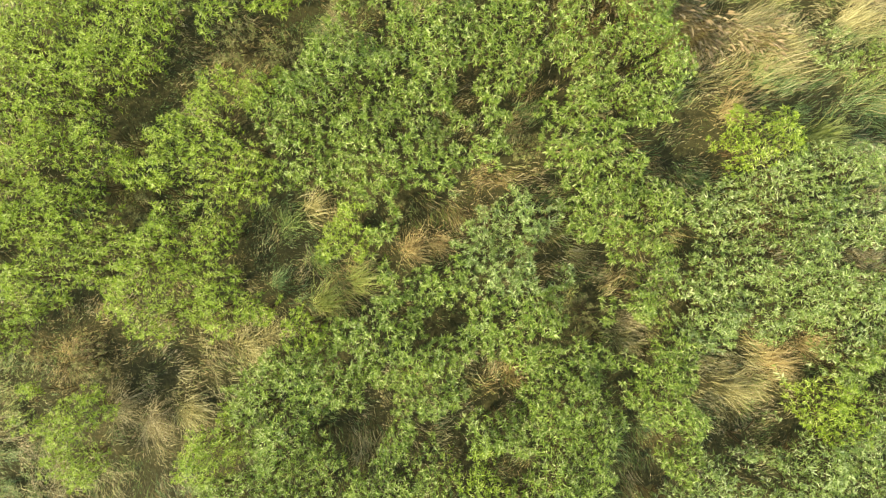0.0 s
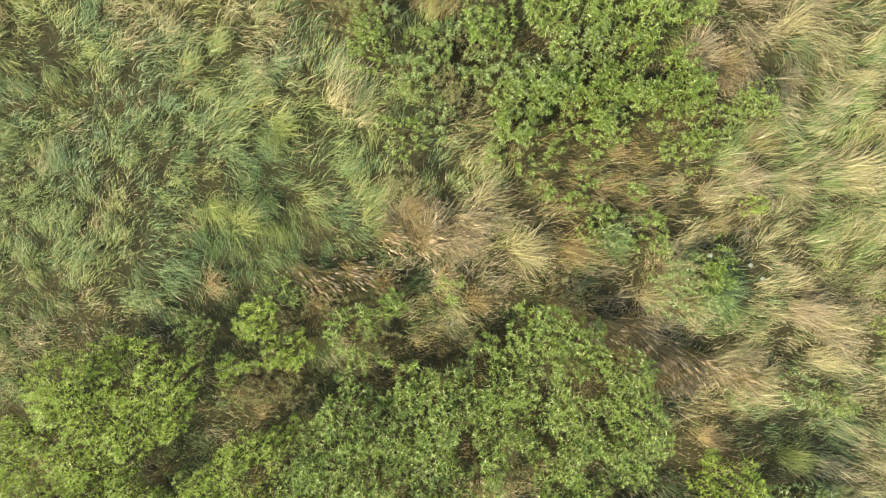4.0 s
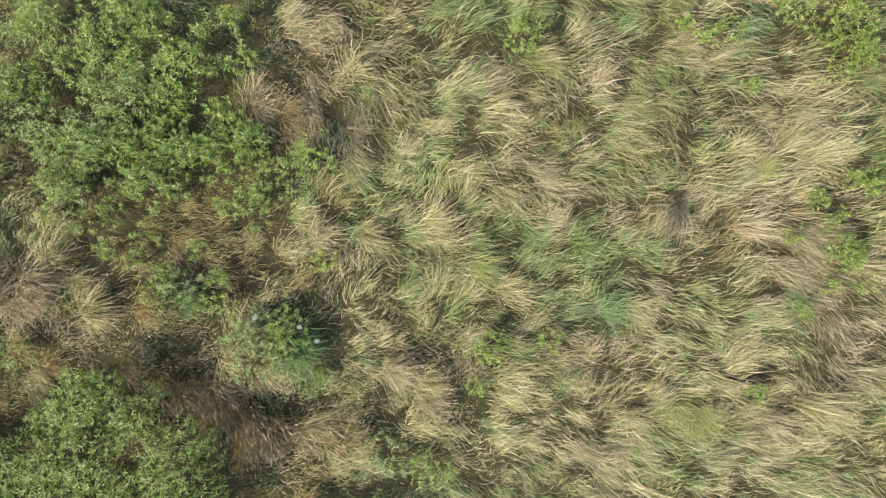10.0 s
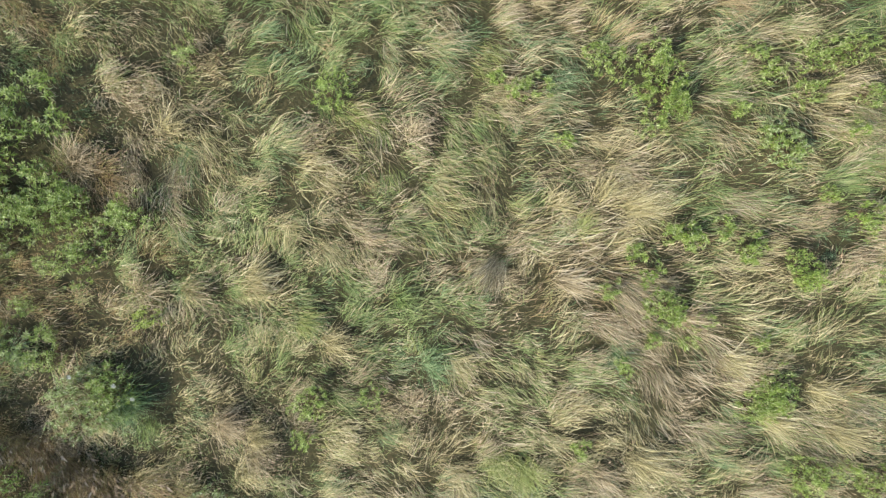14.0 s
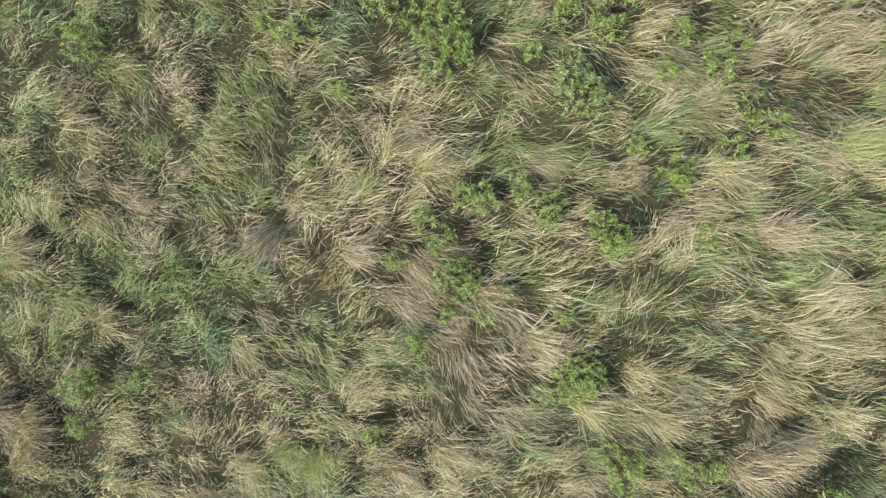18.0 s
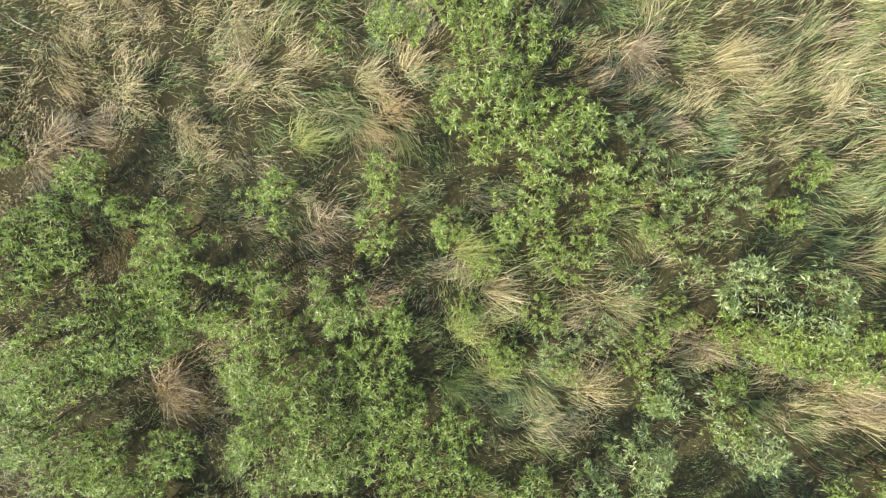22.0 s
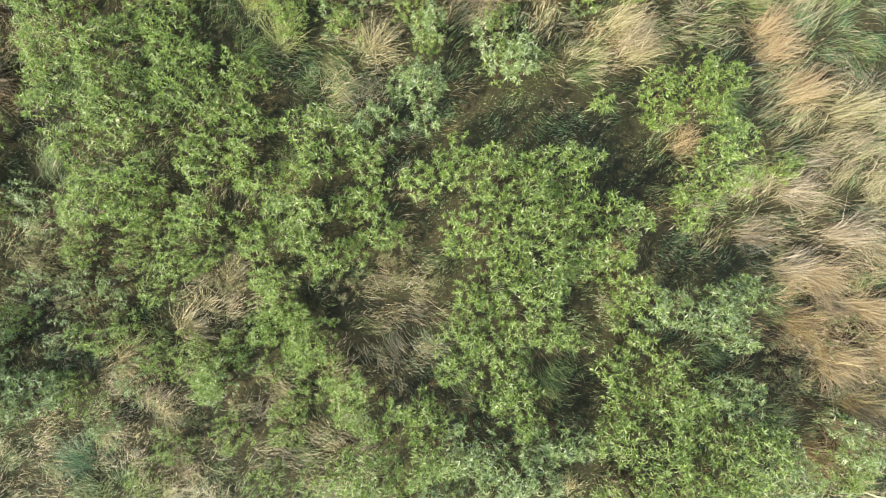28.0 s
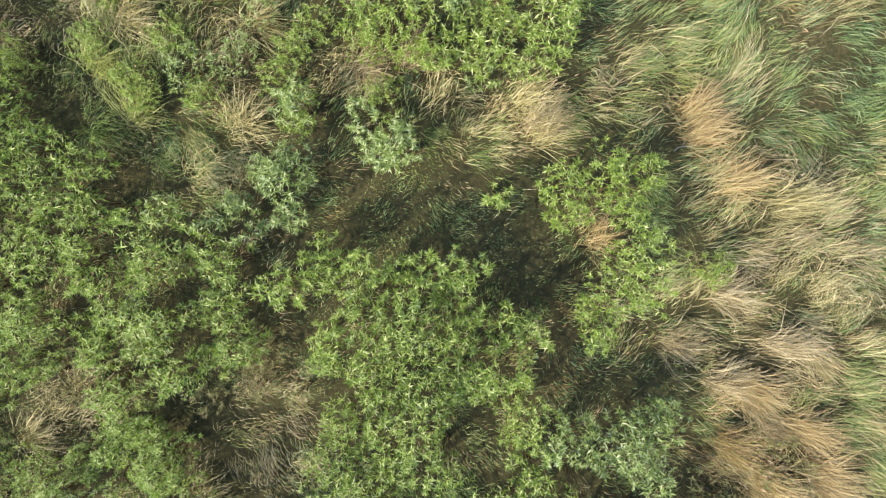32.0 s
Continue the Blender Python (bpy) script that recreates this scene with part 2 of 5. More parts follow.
# ---- plan: where each growth stands (x, y, radius[, height]) ----
# thickets of willow: rounds of growth (x, y, radius, height) and the openings between them (x, y, radius)
SHRUBS_YELLOW_A = (
    (-7.84, 2.92, 1.22, 1.5), (-6.59, 3.68, 1, 1.5), (-8.26, 0.71, 1.4, 1.5), (-6.89, 1.04, 0.95, 1.5), (-4.64, 1.15, 1.28, 1.5),
    (-5.24, -0.64, 1.07, 1.5), (-6.94, -0.53, 0.85, 1.5), (-8.32, -0.87, 1.02, 1.5), (-8.36, -2.01, 0.68, 1.5), (-5.61, -1.77, 1.19, 1.5),
    (-4.24, -1.43, 0.73, 1.5), (-2.19, -0.41, 0.5, 1.5), (-2.66, -2.34, 0.74, 1.5), (-5, -4.89, 0.75, 1.5), (0.63, -5.33, 0.63, 1.5),
    (7.6, -3.68, 0.85, 1.5), (-7.4, -3.97, 0.69, 1.5), (-8.43, -3.74, 0.63, 1.5), (-7.78, -5.14, 0.52, 1.5), (6, 1.47, 0.83, 1.5),
    (-8.67, 1.94, 0.78, 1.5), (-4.06, 2.37, 0.78, 1.5), (-9.56, 2.16, 1.01, 1.5), (-9.9, -0.3, 1.02, 1.5),
)
SHRUBS_YELLOW_B = (
    (-9.76, -2.36, 0.68, 1.5), (-4.28, 5.32, 0.48, 1.3), (-3.57, 4.59, 0.49, 1.3), (-7.1, 3.88, 1.05, 1.3), (-5.96, 4, 0.68, 1.3),
    (-8.3, 3.13, 0.75, 1.3), (-8.62, 3.89, 0.74, 1.3), (-4.83, 4.11, 0.43, 1.3),
)
SHRUBS_FRESH_A = (
    (30.8, 2.23, 0.36, 1.3), (29.73, 2.21, 0.27, 1.3), (29.26, 5.47, 0.3, 1.3), (28.72, 3.18, 0.36, 1.3), (28.67, 2.56, 0.4, 1.3),
    (28.64, 2.11, 0.33, 1.3), (26.81, 3.15, 0.29, 1.3), (26.6, 2.89, 0.29, 1.3), (26.93, 2.59, 0.24, 1.3), (23.58, 3.57, 0.41, 1.3),
    (23.82, 3.27, 0.28, 1.3), (22.99, 2.87, 0.51, 1.3), (22.37, 2.63, 0.51, 1.3), (22.91, 2.31, 0.51, 1.3), (22.06, 1.89, 0.42, 1.3),
    (25.06, 2.54, 0.46, 1.3), (24.57, 1.73, 0.47, 1.3), (24.12, 1.28, 0.52, 1.3), (23.71, 1.12, 0.42, 1.3), (24.42, 0.59, 0.38, 1.3),
    (27.82, 1.24, 0.41, 1.3), (27.67, 1.57, 0.24, 1.3), (27.75, 0.39, 0.33, 1.3), (26.2, 0.96, 0.51, 1.3),
)
SHRUBS_FRESH_B = (
    (26.83, 0.64, 0.42, 1.3), (28.71, 0.81, 0.26, 1.3), (22.57, 0.7, 0.62, 1.3), (22.09, 0.23, 0.53, 1.3), (23.21, 0.36, 0.48, 1.3),
    (23.35, -1.45, 0.63, 1.3), (22.65, -1.42, 0.49, 1.3), (24.45, -1.5, 0.43, 1.3), (25.57, -0.36, 0.32, 1.3), (28.37, -1.2, 0.42, 1.3),
    (29.58, -1.36, 0.49, 1.3), (29.63, -1.95, 0.42, 1.3), (21.48, 2.6, 0.56, 1.3), (21.21, 1.56, 0.57, 1.3), (24.86, 1.57, 0.75, 1.35),
    (24.37, 1.16, 0.55, 1.35), (23.31, 1.13, 0.65, 1.35), (22.81, 0.2, 0.66, 1.35), (23.93, 0.53, 0.55, 1.35), (22.4, -0.76, 0.46, 1.35),
    (23.16, -1.28, 0.46, 1.35), (25.87, 0.81, 0.55, 1.35), (26.43, 0.52, 0.55, 1.35), (26.01, -0.11, 0.55, 1.35),
)
SHRUBS_FRESH_C = (
    (26.11, -1.33, 0.45, 1.35), (26.68, -1.62, 0.36, 1.35), (24.44, -1.28, 0.46, 1.35), (23.66, -2.08, 0.46, 1.35), (23.35, -2.55, 0.37, 1.35),
    (26.07, -3.36, 0.46, 1.35), (26.8, -2.76, 0.36, 1.35), (28.56, -2.62, 0.45, 1.35), (27.89, -3.63, 0.34, 1.35), (28.31, -3.59, 0.34, 1.35),
    (29.48, -2.55, 0.26, 1.35), (29.49, -3.16, 0.26, 1.35), (29.21, -4.33, 0.34, 1.35), (29.5, -5.08, 0.32, 1.35), (29.82, -6.26, 0.42, 1.35),
    (29.26, -5.98, 0.32, 1.35), (34.5, 0.04, 0.43, 1.35), (30.68, -7.3, 0.36, 1.35), (37.04, -2.75, 0.36, 1.35), (36.99, -3.22, 0.34, 1.35),
    (22.72, 1.93, 0.4, 1.35), (37.58, -2.58, 0.42, 1.45), (38.15, -2.77, 0.34, 1.45), (37.7, -3.19, 0.42, 1.45),
)
SHRUBS_FRESH_D = (
    (37.79, -4.01, 0.42, 1.45), (37.53, -4.47, 0.42, 1.45), (38.04, -4.45, 0.32, 1.45), (37.18, -4.82, 0.38, 1.45), (32.66, -3.68, 0.49, 1.45),
    (33.21, -3.47, 0.46, 1.45), (33.56, -4.44, 0.53, 1.45), (33.19, -4.8, 0.46, 1.45), (33.23, -5.85, 0.51, 1.45), (35.88, -6.16, 0.46, 1.45),
    (30.49, -7.58, 0.42, 1.45), (30.96, -7.97, 0.47, 1.45), (31.62, -7.86, 0.44, 1.45), (30.48, -7.03, 0.31, 1.45), (35.97, -2.71, 0.22, 1.45),
    (34.78, -1.92, 0.26, 1.45), (27.09, 0.12, 0.62, 1.2), (28.22, -0.07, 0.57, 1.2), (27.64, -0.79, 0.57, 1.2), (26.85, -0.96, 0.42, 1.2),
    (28.69, -0.86, 0.39, 1.2), (29.68, -1.22, 0.35, 1.2), (26.45, -2.79, 0.44, 1.2), (27.44, -2.73, 0.44, 1.2),
)
SHRUBS_FRESH_E = (
    (28.59, -2.39, 0.48, 1.2), (29.32, -3.04, 0.44, 1.2), (26.97, -3.4, 0.38, 1.2), (28.15, -3.48, 0.4, 1.2), (30.36, -3.2, 0.47, 1.2),
    (30.04, -2.11, 0.37, 1.2), (30.85, -2.34, 0.37, 1.2), (30.1, -4.01, 0.44, 1.2), (30.97, -4.57, 0.44, 1.2), (30.18, -4.77, 0.38, 1.2),
    (31.58, -4.14, 0.36, 1.2), (29.14, -3.96, 0.34, 1.2), (29.53, -5.86, 0.38, 1.2), (29.75, -6.44, 0.34, 1.2), (29.46, -5.09, 0.38, 1.2),
    (27.64, -4.37, 0.34, 1.2), (26.23, -1.8, 0.42, 1.2), (27.19, -1.85, 0.38, 1.2),
)
SHRUBS_EDGE_A = (
    (1.12, 12.44, 0.62, 0.95), (2.15, 12.41, 0.67, 0.95), (3.28, 12.38, 0.69, 0.95), (4.15, 11.82, 0.62, 0.95), (4.75, 12.45, 0.47, 0.95),
    (2.65, 11.41, 0.59, 0.95), (1.61, 11.33, 0.5, 0.95), (3.77, 11.06, 0.45, 0.95), (0.95, 10.34, 0.46, 0.95), (1.99, 10.2, 0.48, 0.95),
    (3.04, 10.52, 0.48, 0.95), (4.89, 10.81, 0.34, 0.95), (5.32, 10.25, 0.29, 0.95), (4.05, 10.05, 0.34, 0.95), (3.1, 9.62, 0.36, 0.95),
    (1.35, 9.54, 0.39, 0.95), (0.7, 11.46, 0.45, 0.95), (5.17, 11.79, 0.29, 0.95),
)
SHRUBS_GREEN_A = (
    (-3.5, 2.47, 1.11, 1.5), (-1.95, 2.14, 1.33, 1.5), (-0.39, 2.9, 1.38, 1.5), (-0.5, 1.48, 0.94, 1.5), (-2.62, 1.59, 0.83, 1.5),
    (0.71, 3.44, 0.93, 1.5), (2.24, 3.33, 1.15, 1.5), (3.67, 3.1, 0.93, 1.5), (3.9, 2.24, 0.5, 1.5), (0.6, 1.7, 0.72, 1.5),
    (2.48, 1.58, 0.83, 1.5), (-1.74, 0.37, 0.78, 1.5), (2.94, 0.59, 0.89, 1.5), (4.16, 0.26, 0.61, 1.5), (3.17, -0.3, 0.61, 1.5),
    (4.07, -0.63, 0.5, 1.5), (1.18, -1.87, 0.96, 1.5), (-0.4, -1.2, 0.73, 1.5), (-1.07, -1.88, 0.96, 1.5), (-1.76, -2.91, 0.96, 1.5),
    (-0.4, -2.56, 0.62, 1.5), (0.62, -2.33, 0.56, 1.5), (1.86, -2.55, 0.73, 1.5), (-3.36, -3.49, 0.85, 1.5),
)
SHRUBS_GREEN_B = (
    (-4.06, -4.19, 0.86, 1.5), (-3.62, -5.24, 0.98, 1.5), (-2.01, -5.23, 0.86, 1.5), (-0.63, -5.22, 0.8, 1.5), (-1.08, -4.06, 0.46, 1.5),
    (-0.17, -3.36, 0.51, 1.5), (0.97, -4.17, 0.74, 1.5), (2.32, -3.7, 0.96, 1.5), (2.79, -4.62, 0.91, 1.5), (2.11, -5.32, 0.63, 1.5),
    (4.35, -3.35, 0.73, 1.5), (4.69, -3.92, 0.51, 1.5), (4.6, -4.84, 0.68, 1.5), (7.91, -2.76, 0.73, 1.5), (3.64, -1.53, 0.5, 1.5),
    (-2.82, 3.02, 0.66, 1.5), (-1.16, 3.66, 0.66, 1.5), (3.21, -2.55, 0.45, 1.5), (-2.71, -6.29, 1.04, 1.5), (-0.4, -6.4, 1.04, 1.5),
    (2.12, -6.38, 1.03, 1.5), (-4.56, -6.19, 0.92, 1.5), (2.11, 4.32, 1.19, 1.4), (3.54, 3.72, 0.89, 1.4),
)
SHRUBS_GREEN_C = (
    (1.64, 5.27, 0.38, 1.4), (2.82, 4.91, 0.53, 1.4), (-2.18, 5.18, 0.6, 1.4), (-1.98, 3.98, 0.54, 1.4), (-0.89, 3.86, 0.54, 1.4),
    (-0.04, 3.73, 0.66, 1.4), (0.92, 4.57, 0.42, 1.4), (0.8, 3.61, 0.6, 1.4), (-1.21, 5.65, 0.33, 1.4), (30.62, 5.32, 0.47, 1.45),
    (31.12, 5.28, 0.55, 1.45), (30.66, 4.65, 0.64, 1.45), (31.52, 4.83, 0.47, 1.45), (30.12, 4.19, 0.47, 1.45), (30.88, 3.96, 0.56, 1.45),
    (31.63, 3.73, 0.56, 1.45), (30.51, 3.48, 0.33, 1.45), (31.43, 2.98, 0.56, 1.45), (32.03, 2.94, 0.39, 1.45), (31.23, 2.47, 0.33, 1.45),
    (30.05, 5.7, 0.42, 1.45), (25.36, 2.16, 0.45, 1.45), (25.2, 1.62, 0.41, 1.45), (24.94, 1.07, 0.51, 1.45),
)
SHRUBS_GREEN_D = (
    (26.24, 1.74, 0.25, 1.45), (26.78, 1.61, 0.25, 1.45), (23.25, 0.02, 0.42, 1.45), (22.41, -0.33, 0.52, 1.45), (21.84, -0.8, 0.53, 1.45),
    (26.61, -0.07, 0.69, 1.45), (26.91, -0.77, 0.7, 1.45), (27.45, -0.12, 0.51, 1.45), (26.29, -1.32, 0.61, 1.45), (27.66, -0.9, 0.51, 1.45),
    (27.22, -1.57, 0.61, 1.45), (28.34, -1.72, 0.42, 1.45), (29, -1.65, 0.42, 1.45), (30.5, 6.14, 0.59, 1.45), (26.65, -0.72, 0.55, 1.4),
    (27.28, -0.62, 0.54, 1.4), (27.86, 1.05, 0.44, 1.4), (27.38, -1.23, 0.54, 1.4), (27.45, 0.43, 0.33, 1.4), (30.58, -2.52, 0.51, 1.4),
    (30.61, -3.02, 0.54, 1.4), (30.02, -3.63, 0.37, 1.4), (30.48, -3.9, 0.54, 1.4), (30.19, -4.46, 0.45, 1.4),
)
SHRUBS_GREEN_E = (
    (30.76, -4.64, 0.44, 1.4), (31.66, -3.18, 0.44, 1.4), (31.55, -2.57, 0.29, 1.4), (35.3, -0.11, 0.58, 1.4), (36.19, -0.36, 0.58, 1.4),
    (36.88, -0.66, 0.51, 1.4), (37.21, -0.16, 0.46, 1.4), (27.92, -6.72, 0.32, 1.4), (28.28, -0.68, 0.26, 1.4), (31.28, -3.82, 0.35, 1.4),
    (31.68, -4.47, 0.33, 1.4), (33.8, -3.67, 0.45, 1.6), (34.47, -3.88, 0.52, 1.6), (35.17, -3.89, 0.42, 1.6), (35.59, -3.76, 0.2, 1.6),
    (34.26, -4.55, 0.52, 1.6), (34.96, -4.66, 0.52, 1.6), (33.76, -5.19, 0.53, 1.6), (34.55, -5.31, 0.52, 1.6), (35.25, -5.42, 0.42, 1.6),
    (36.14, -4.85, 0.4, 1.6), (35.79, -5.2, 0.42, 1.6), (33.84, -5.92, 0.43, 1.6), (34.33, -6.1, 0.43, 1.6),
)
SHRUBS_GREEN_F = (
    (32.9, -6.62, 0.46, 1.6), (32.65, -6.89, 0.46, 1.6), (33.58, -6.93, 0.46, 1.6), (34.13, -6.7, 0.35, 1.6), (33.38, -7.54, 0.46, 1.6),
    (33.8, -8.14, 0.46, 1.6), (36.32, -6.42, 0.42, 1.6), (35.82, -7.07, 0.39, 1.6), (36.18, -7.44, 0.43, 1.6), (35.61, -7.88, 0.53, 1.6),
    (36.4, -8.1, 0.53, 1.6), (35.3, -8.58, 0.54, 1.6), (36.08, -8.91, 0.64, 1.6), (37.08, -8.31, 0.35, 1.6), (36.99, -9.05, 0.64, 1.6),
    (37.78, -9.27, 0.53, 1.6), (35.48, -9.47, 0.64, 1.6), (36.38, -9.71, 0.64, 1.6), (37.4, -9.86, 0.54, 1.6), (38.31, -9.14, 0.29, 1.6),
    (31.68, -8.9, 0.47, 1.6), (30.83, -8.88, 0.65, 1.6), (29.99, -8.76, 0.38, 1.6), (31.89, -8.28, 0.44, 1.6),
)
SHRUBS_GREEN_G = (
    (38.16, -3.88, 0.34, 1.6), (35.46, -10.34, 0.83, 1.6), (37.09, -10.69, 0.83, 1.6),
)
SHRUBS_GREY_A = (
    (1.17, -0.07, 0.73, 1.5), (0.95, -0.86, 0.95, 1.5), (1.85, -1.19, 0.62, 1.5), (4.32, -2.32, 0.73, 1.5), (5.2, -1.42, 0.95, 1.5),
    (6.08, -5.18, 0.97, 1.5), (7.43, -5.06, 0.85, 1.5), (5.93, 0.15, 0.94, 1.5), (7.01, 0.7, 0.83, 1.5), (7.06, -0.63, 1.06, 1.5),
    (6.07, -0.85, 0.84, 1.5), (6.98, -1.75, 0.84, 1.5), (8.09, 1.14, 0.44, 1.5), (8.3, -1.41, 0.61, 1.5), (8.42, -4.48, 0.68, 1.5),
    (8.25, -0.07, 0.55, 1.5), (6.9, -6.35, 1.03, 1.5), (8.58, -5.75, 0.91, 1.5), (4.63, -6.13, 0.8, 1.5), (9.31, -1.86, 0.78, 1.5),
    (9.52, -4.01, 0.9, 1.5), (32.67, -1.97, 0.48, 1.35), (34.11, -1.37, 0.38, 1.35), (34.55, -1.78, 0.41, 1.35),
)
SHRUBS_GREY_B = (
    (34.57, 0.82, 0.46, 1.35), (34.91, 0.25, 0.49, 1.35), (35.42, -0.05, 0.49, 1.35), (35.76, 0.65, 0.39, 1.35), (35.85, 0.01, 0.4, 1.35),
    (33.15, -0.9, 0.29, 1.35), (31.99, -2.44, 0.39, 1.2), (22.7, -6.12, 0.66, 1.2), (23.5, -5.36, 0.52, 1.2), (23.67, -6.24, 0.55, 1.2),
    (24.38, -6.55, 0.47, 1.2), (22.01, -6.8, 0.64, 1.2), (23.1, -6.93, 0.64, 1.2), (36.78, -6.8, 0.4, 1.6), (37.39, -6.79, 0.42, 1.6),
    (38.02, -6.58, 0.3, 1.6), (37.62, -7.34, 0.3, 1.6), (34.72, -6.9, 0.33, 1.6), (37.59, -8.39, 0.43, 1.6), (32.39, -8.46, 0.54, 1.6),
    (32.94, -8.98, 0.54, 1.6), (33.74, -9.21, 0.47, 1.6), (34.22, -8.84, 0.35, 1.6), (39.41, -9.3, 0.27, 1.6),
)
SHRUBS_GREY_C = (
    (39.75, -9.89, 0.29, 1.6), (32.66, -1.99, 0.34, 1.6), (32.78, -2.51, 0.3, 1.6), (31.93, -2.72, 0.26, 1.6), (38.41, -10.01, 0.46, 1.6),
    (33.19, -10, 0.73, 1.6), (31.62, -9.88, 0.74, 1.6),
)
OPENINGS_A = (
    (-4.14, 3.66, 0.68), (-3.34, 3.54, 0.45), (-1.53, 4.09, 0.34), (-6, 2.09, 0.37), (-6.25, 1.41, 0.32),
    (-6.4, 0.27, 0.48), (-6.74, 0.5, 0.32), (-3.75, -0.31, 0.63), (-3.16, 0.15, 0.48), (-3.76, -0.88, 0.46),
    (-2.7, 0.27, 0.34), (-2.02, -1.35, 0.58), (-2.72, -1.58, 0.46), (-0.87, -0.54, 0.44), (-0.29, -0.42, 0.3),
    (-0.63, 0.27, 0.23), (0.85, 0.61, 0.27), (0.4, 0.67, 0.25), (-7.39, -1.7, 0.49), (-6.7, -2.29, 0.35),
    (-1.81, -4.28, 0.53), (-1.46, -3.81, 0.35), (-0.18, -2.04, 0.25), (0.99, -3.44, 0.42), (0.52, -3.09, 0.26),
    (1.58, 1.74, 0.3), (1.64, 2.41, 0.25), (1.65, 1.17, 0.27), (2.8, -0.65, 0.37), (2.82, -2.03, 0.41),
    (3.51, -2.27, 0.42), (3.38, -1.34, 0.3),
)
OPENINGS_B = (
    (4.65, -1.68, 0.23), (3.9, -4.5, 0.37), (4.03, -5.33, 0.35), (6.96, -2.72, 0.52), (6.05, -2.96, 0.58),
    (6.19, -3.66, 0.58), (5.26, -3.43, 0.35), (5.63, -4.37, 0.46), (6.67, -4.36, 0.46), (5.02, 2.18, 0.45),
    (5.16, 1.06, 0.4), (1.34, -5.1, 0.3), (0.28, 2.41, 0.23), (-6.55, -5.03, 0.42), (-8.13, -2.88, 0.82),
    (-6.72, -3, 0.82), (-5.19, -2.87, 0.76), (-4.13, -2.52, 0.47), (-6.05, -4.06, 0.82), (-5.21, -3.58, 0.59),
    (-7.01, -4.55, 0.47), (1.88, 0.61, 0.34), (4.63, -0.99, 0.23), (32.55, -4.81, 0.25), (31.61, -7.14, 0.53),
    (35.12, -6.49, 0.33), (34.36, -7.34, 0.36), (32.38, -7.7, 0.25), (34.75, -8.28, 0.4), (35.35, -7.06, 0.23),
    (32.29, -5.09, 0.19), (36.58, -5.77, 0.23),
)
OPENINGS_C = (
    (37.06, -7.65, 0.27), (34.81, -6.44, 0.25), (34.26, -7.98, 0.27), (32.27, -4.92, 0.3), (31.8, -5.37, 0.26),
    (24.55, -0.45, 0.57), (25.28, -0.57, 0.37), (25.18, 0.68, 0.18), (30.92, -4.42, 0.2), (27.23, -4.1, 0.27),
    (23.2, 1.76, 0.35), (22.64, 1.4, 0.23), (25.21, 0.24, 0.29), (24.54, -0.33, 0.54), (24.9, -0.65, 0.44),
    (27.31, 0.52, 0.25), (26.88, 1.13, 0.23), (30.6, 2.86, 0.29), (30.16, 3.08, 0.28), (29.75, 5.08, 0.14),
    (25.73, 0.41, 0.19), (22.95, -0.65, 0.24),
)
HERBS_YELLOW_A = (
    (29.63, -5.89, 0.45, 1.0), (28.11, -4.33, 0.4, 1.0), (33.14, 0.01, 0.27, 1.0), (39.28, -4.44, 0.31, 0.9),
    (29.37, -7.58, 0.32, 0.8), (39.8, -10.36, 0.58, 1.0), (23.93, -2.68, 0.57, 1.0), (27.01, -4.89, 0.37, 0.8),
    (29.85, 2.21, 0.32, 1.0), (28.74, 0.57, 0.28, 0.8), (32.38, 2.47, 0.37, 1.0), (30.47, -0.03, 0.29, 0.9),
    (34.38, -1.74, 0.39, 1.0), (33.1, -0.97, 0.39, 1.0), (25.6, -5.6, 0.45, 0.9), (27.49, -6.34, 0.45, 0.9),
    (29.1, -7.97, 0.45, 0.9), (27.95, -8.02, 0.45, 0.9), (24.91, -6.63, 0.43, 0.9), (29.97, -6.28, 0.43, 0.9),
    (10.01, 5.89, 0.38, 0.8), (9.86, 5.05, 0.25, 0.6), (10.91, 12.35, 0.4, 0.8), (20.26, 8.33, 0.33, 0.7),
)
HERBS_YELLOW_B = (
    (6.69, 7.8, 0.28, 0.7), (20.3, 4.21, 0.44, 0.8), (19.41, 5.93, 0.37, 0.8), (24.11, 2.99, 0.33, 1.0),
    (21.19, 9.52, 0.34, 0.7), (15.71, 4.86, 0.22, 0.6), (31.34, 1.9, 0.39, 0.8), (31.69, 1.39, 0.39, 0.8),
    (32.19, 1.83, 0.35, 0.8), (31.24, 0.53, 0.35, 0.8), (32.83, -0.39, 0.35, 0.8), (33.54, 0.35, 0.35, 0.8),
    (34.37, -0.1, 0.35, 0.8), (35.45, 1.93, 0.35, 0.8), (31.56, -0.5, 0.35, 0.8), (30.6, -0.23, 0.35, 0.8),
    (34.44, -0.91, 0.35, 0.8), (35.92, 2.64, 0.33, 0.8), (35.21, -0.36, 0.35, 0.8), (29.88, 0.64, 0.33, 0.8),
    (30.35, 1.59, 0.35, 0.8), (22.74, -1.86, 0.4, 0.8), (26.71, -4.08, 0.4, 0.8), (24.09, -5.04, 0.4, 0.8),
)
HERBS_YELLOW_C = (
    (26.24, -5.55, 0.35, 0.8), (26.78, -6.29, 0.4, 0.8), (27.68, -6.85, 0.4, 0.8), (25.63, -3.93, 0.38, 0.8),
    (27.24, -3.51, 0.4, 0.8), (28.32, -6.27, 0.38, 0.8), (29.05, -5.72, 0.35, 0.8),
)
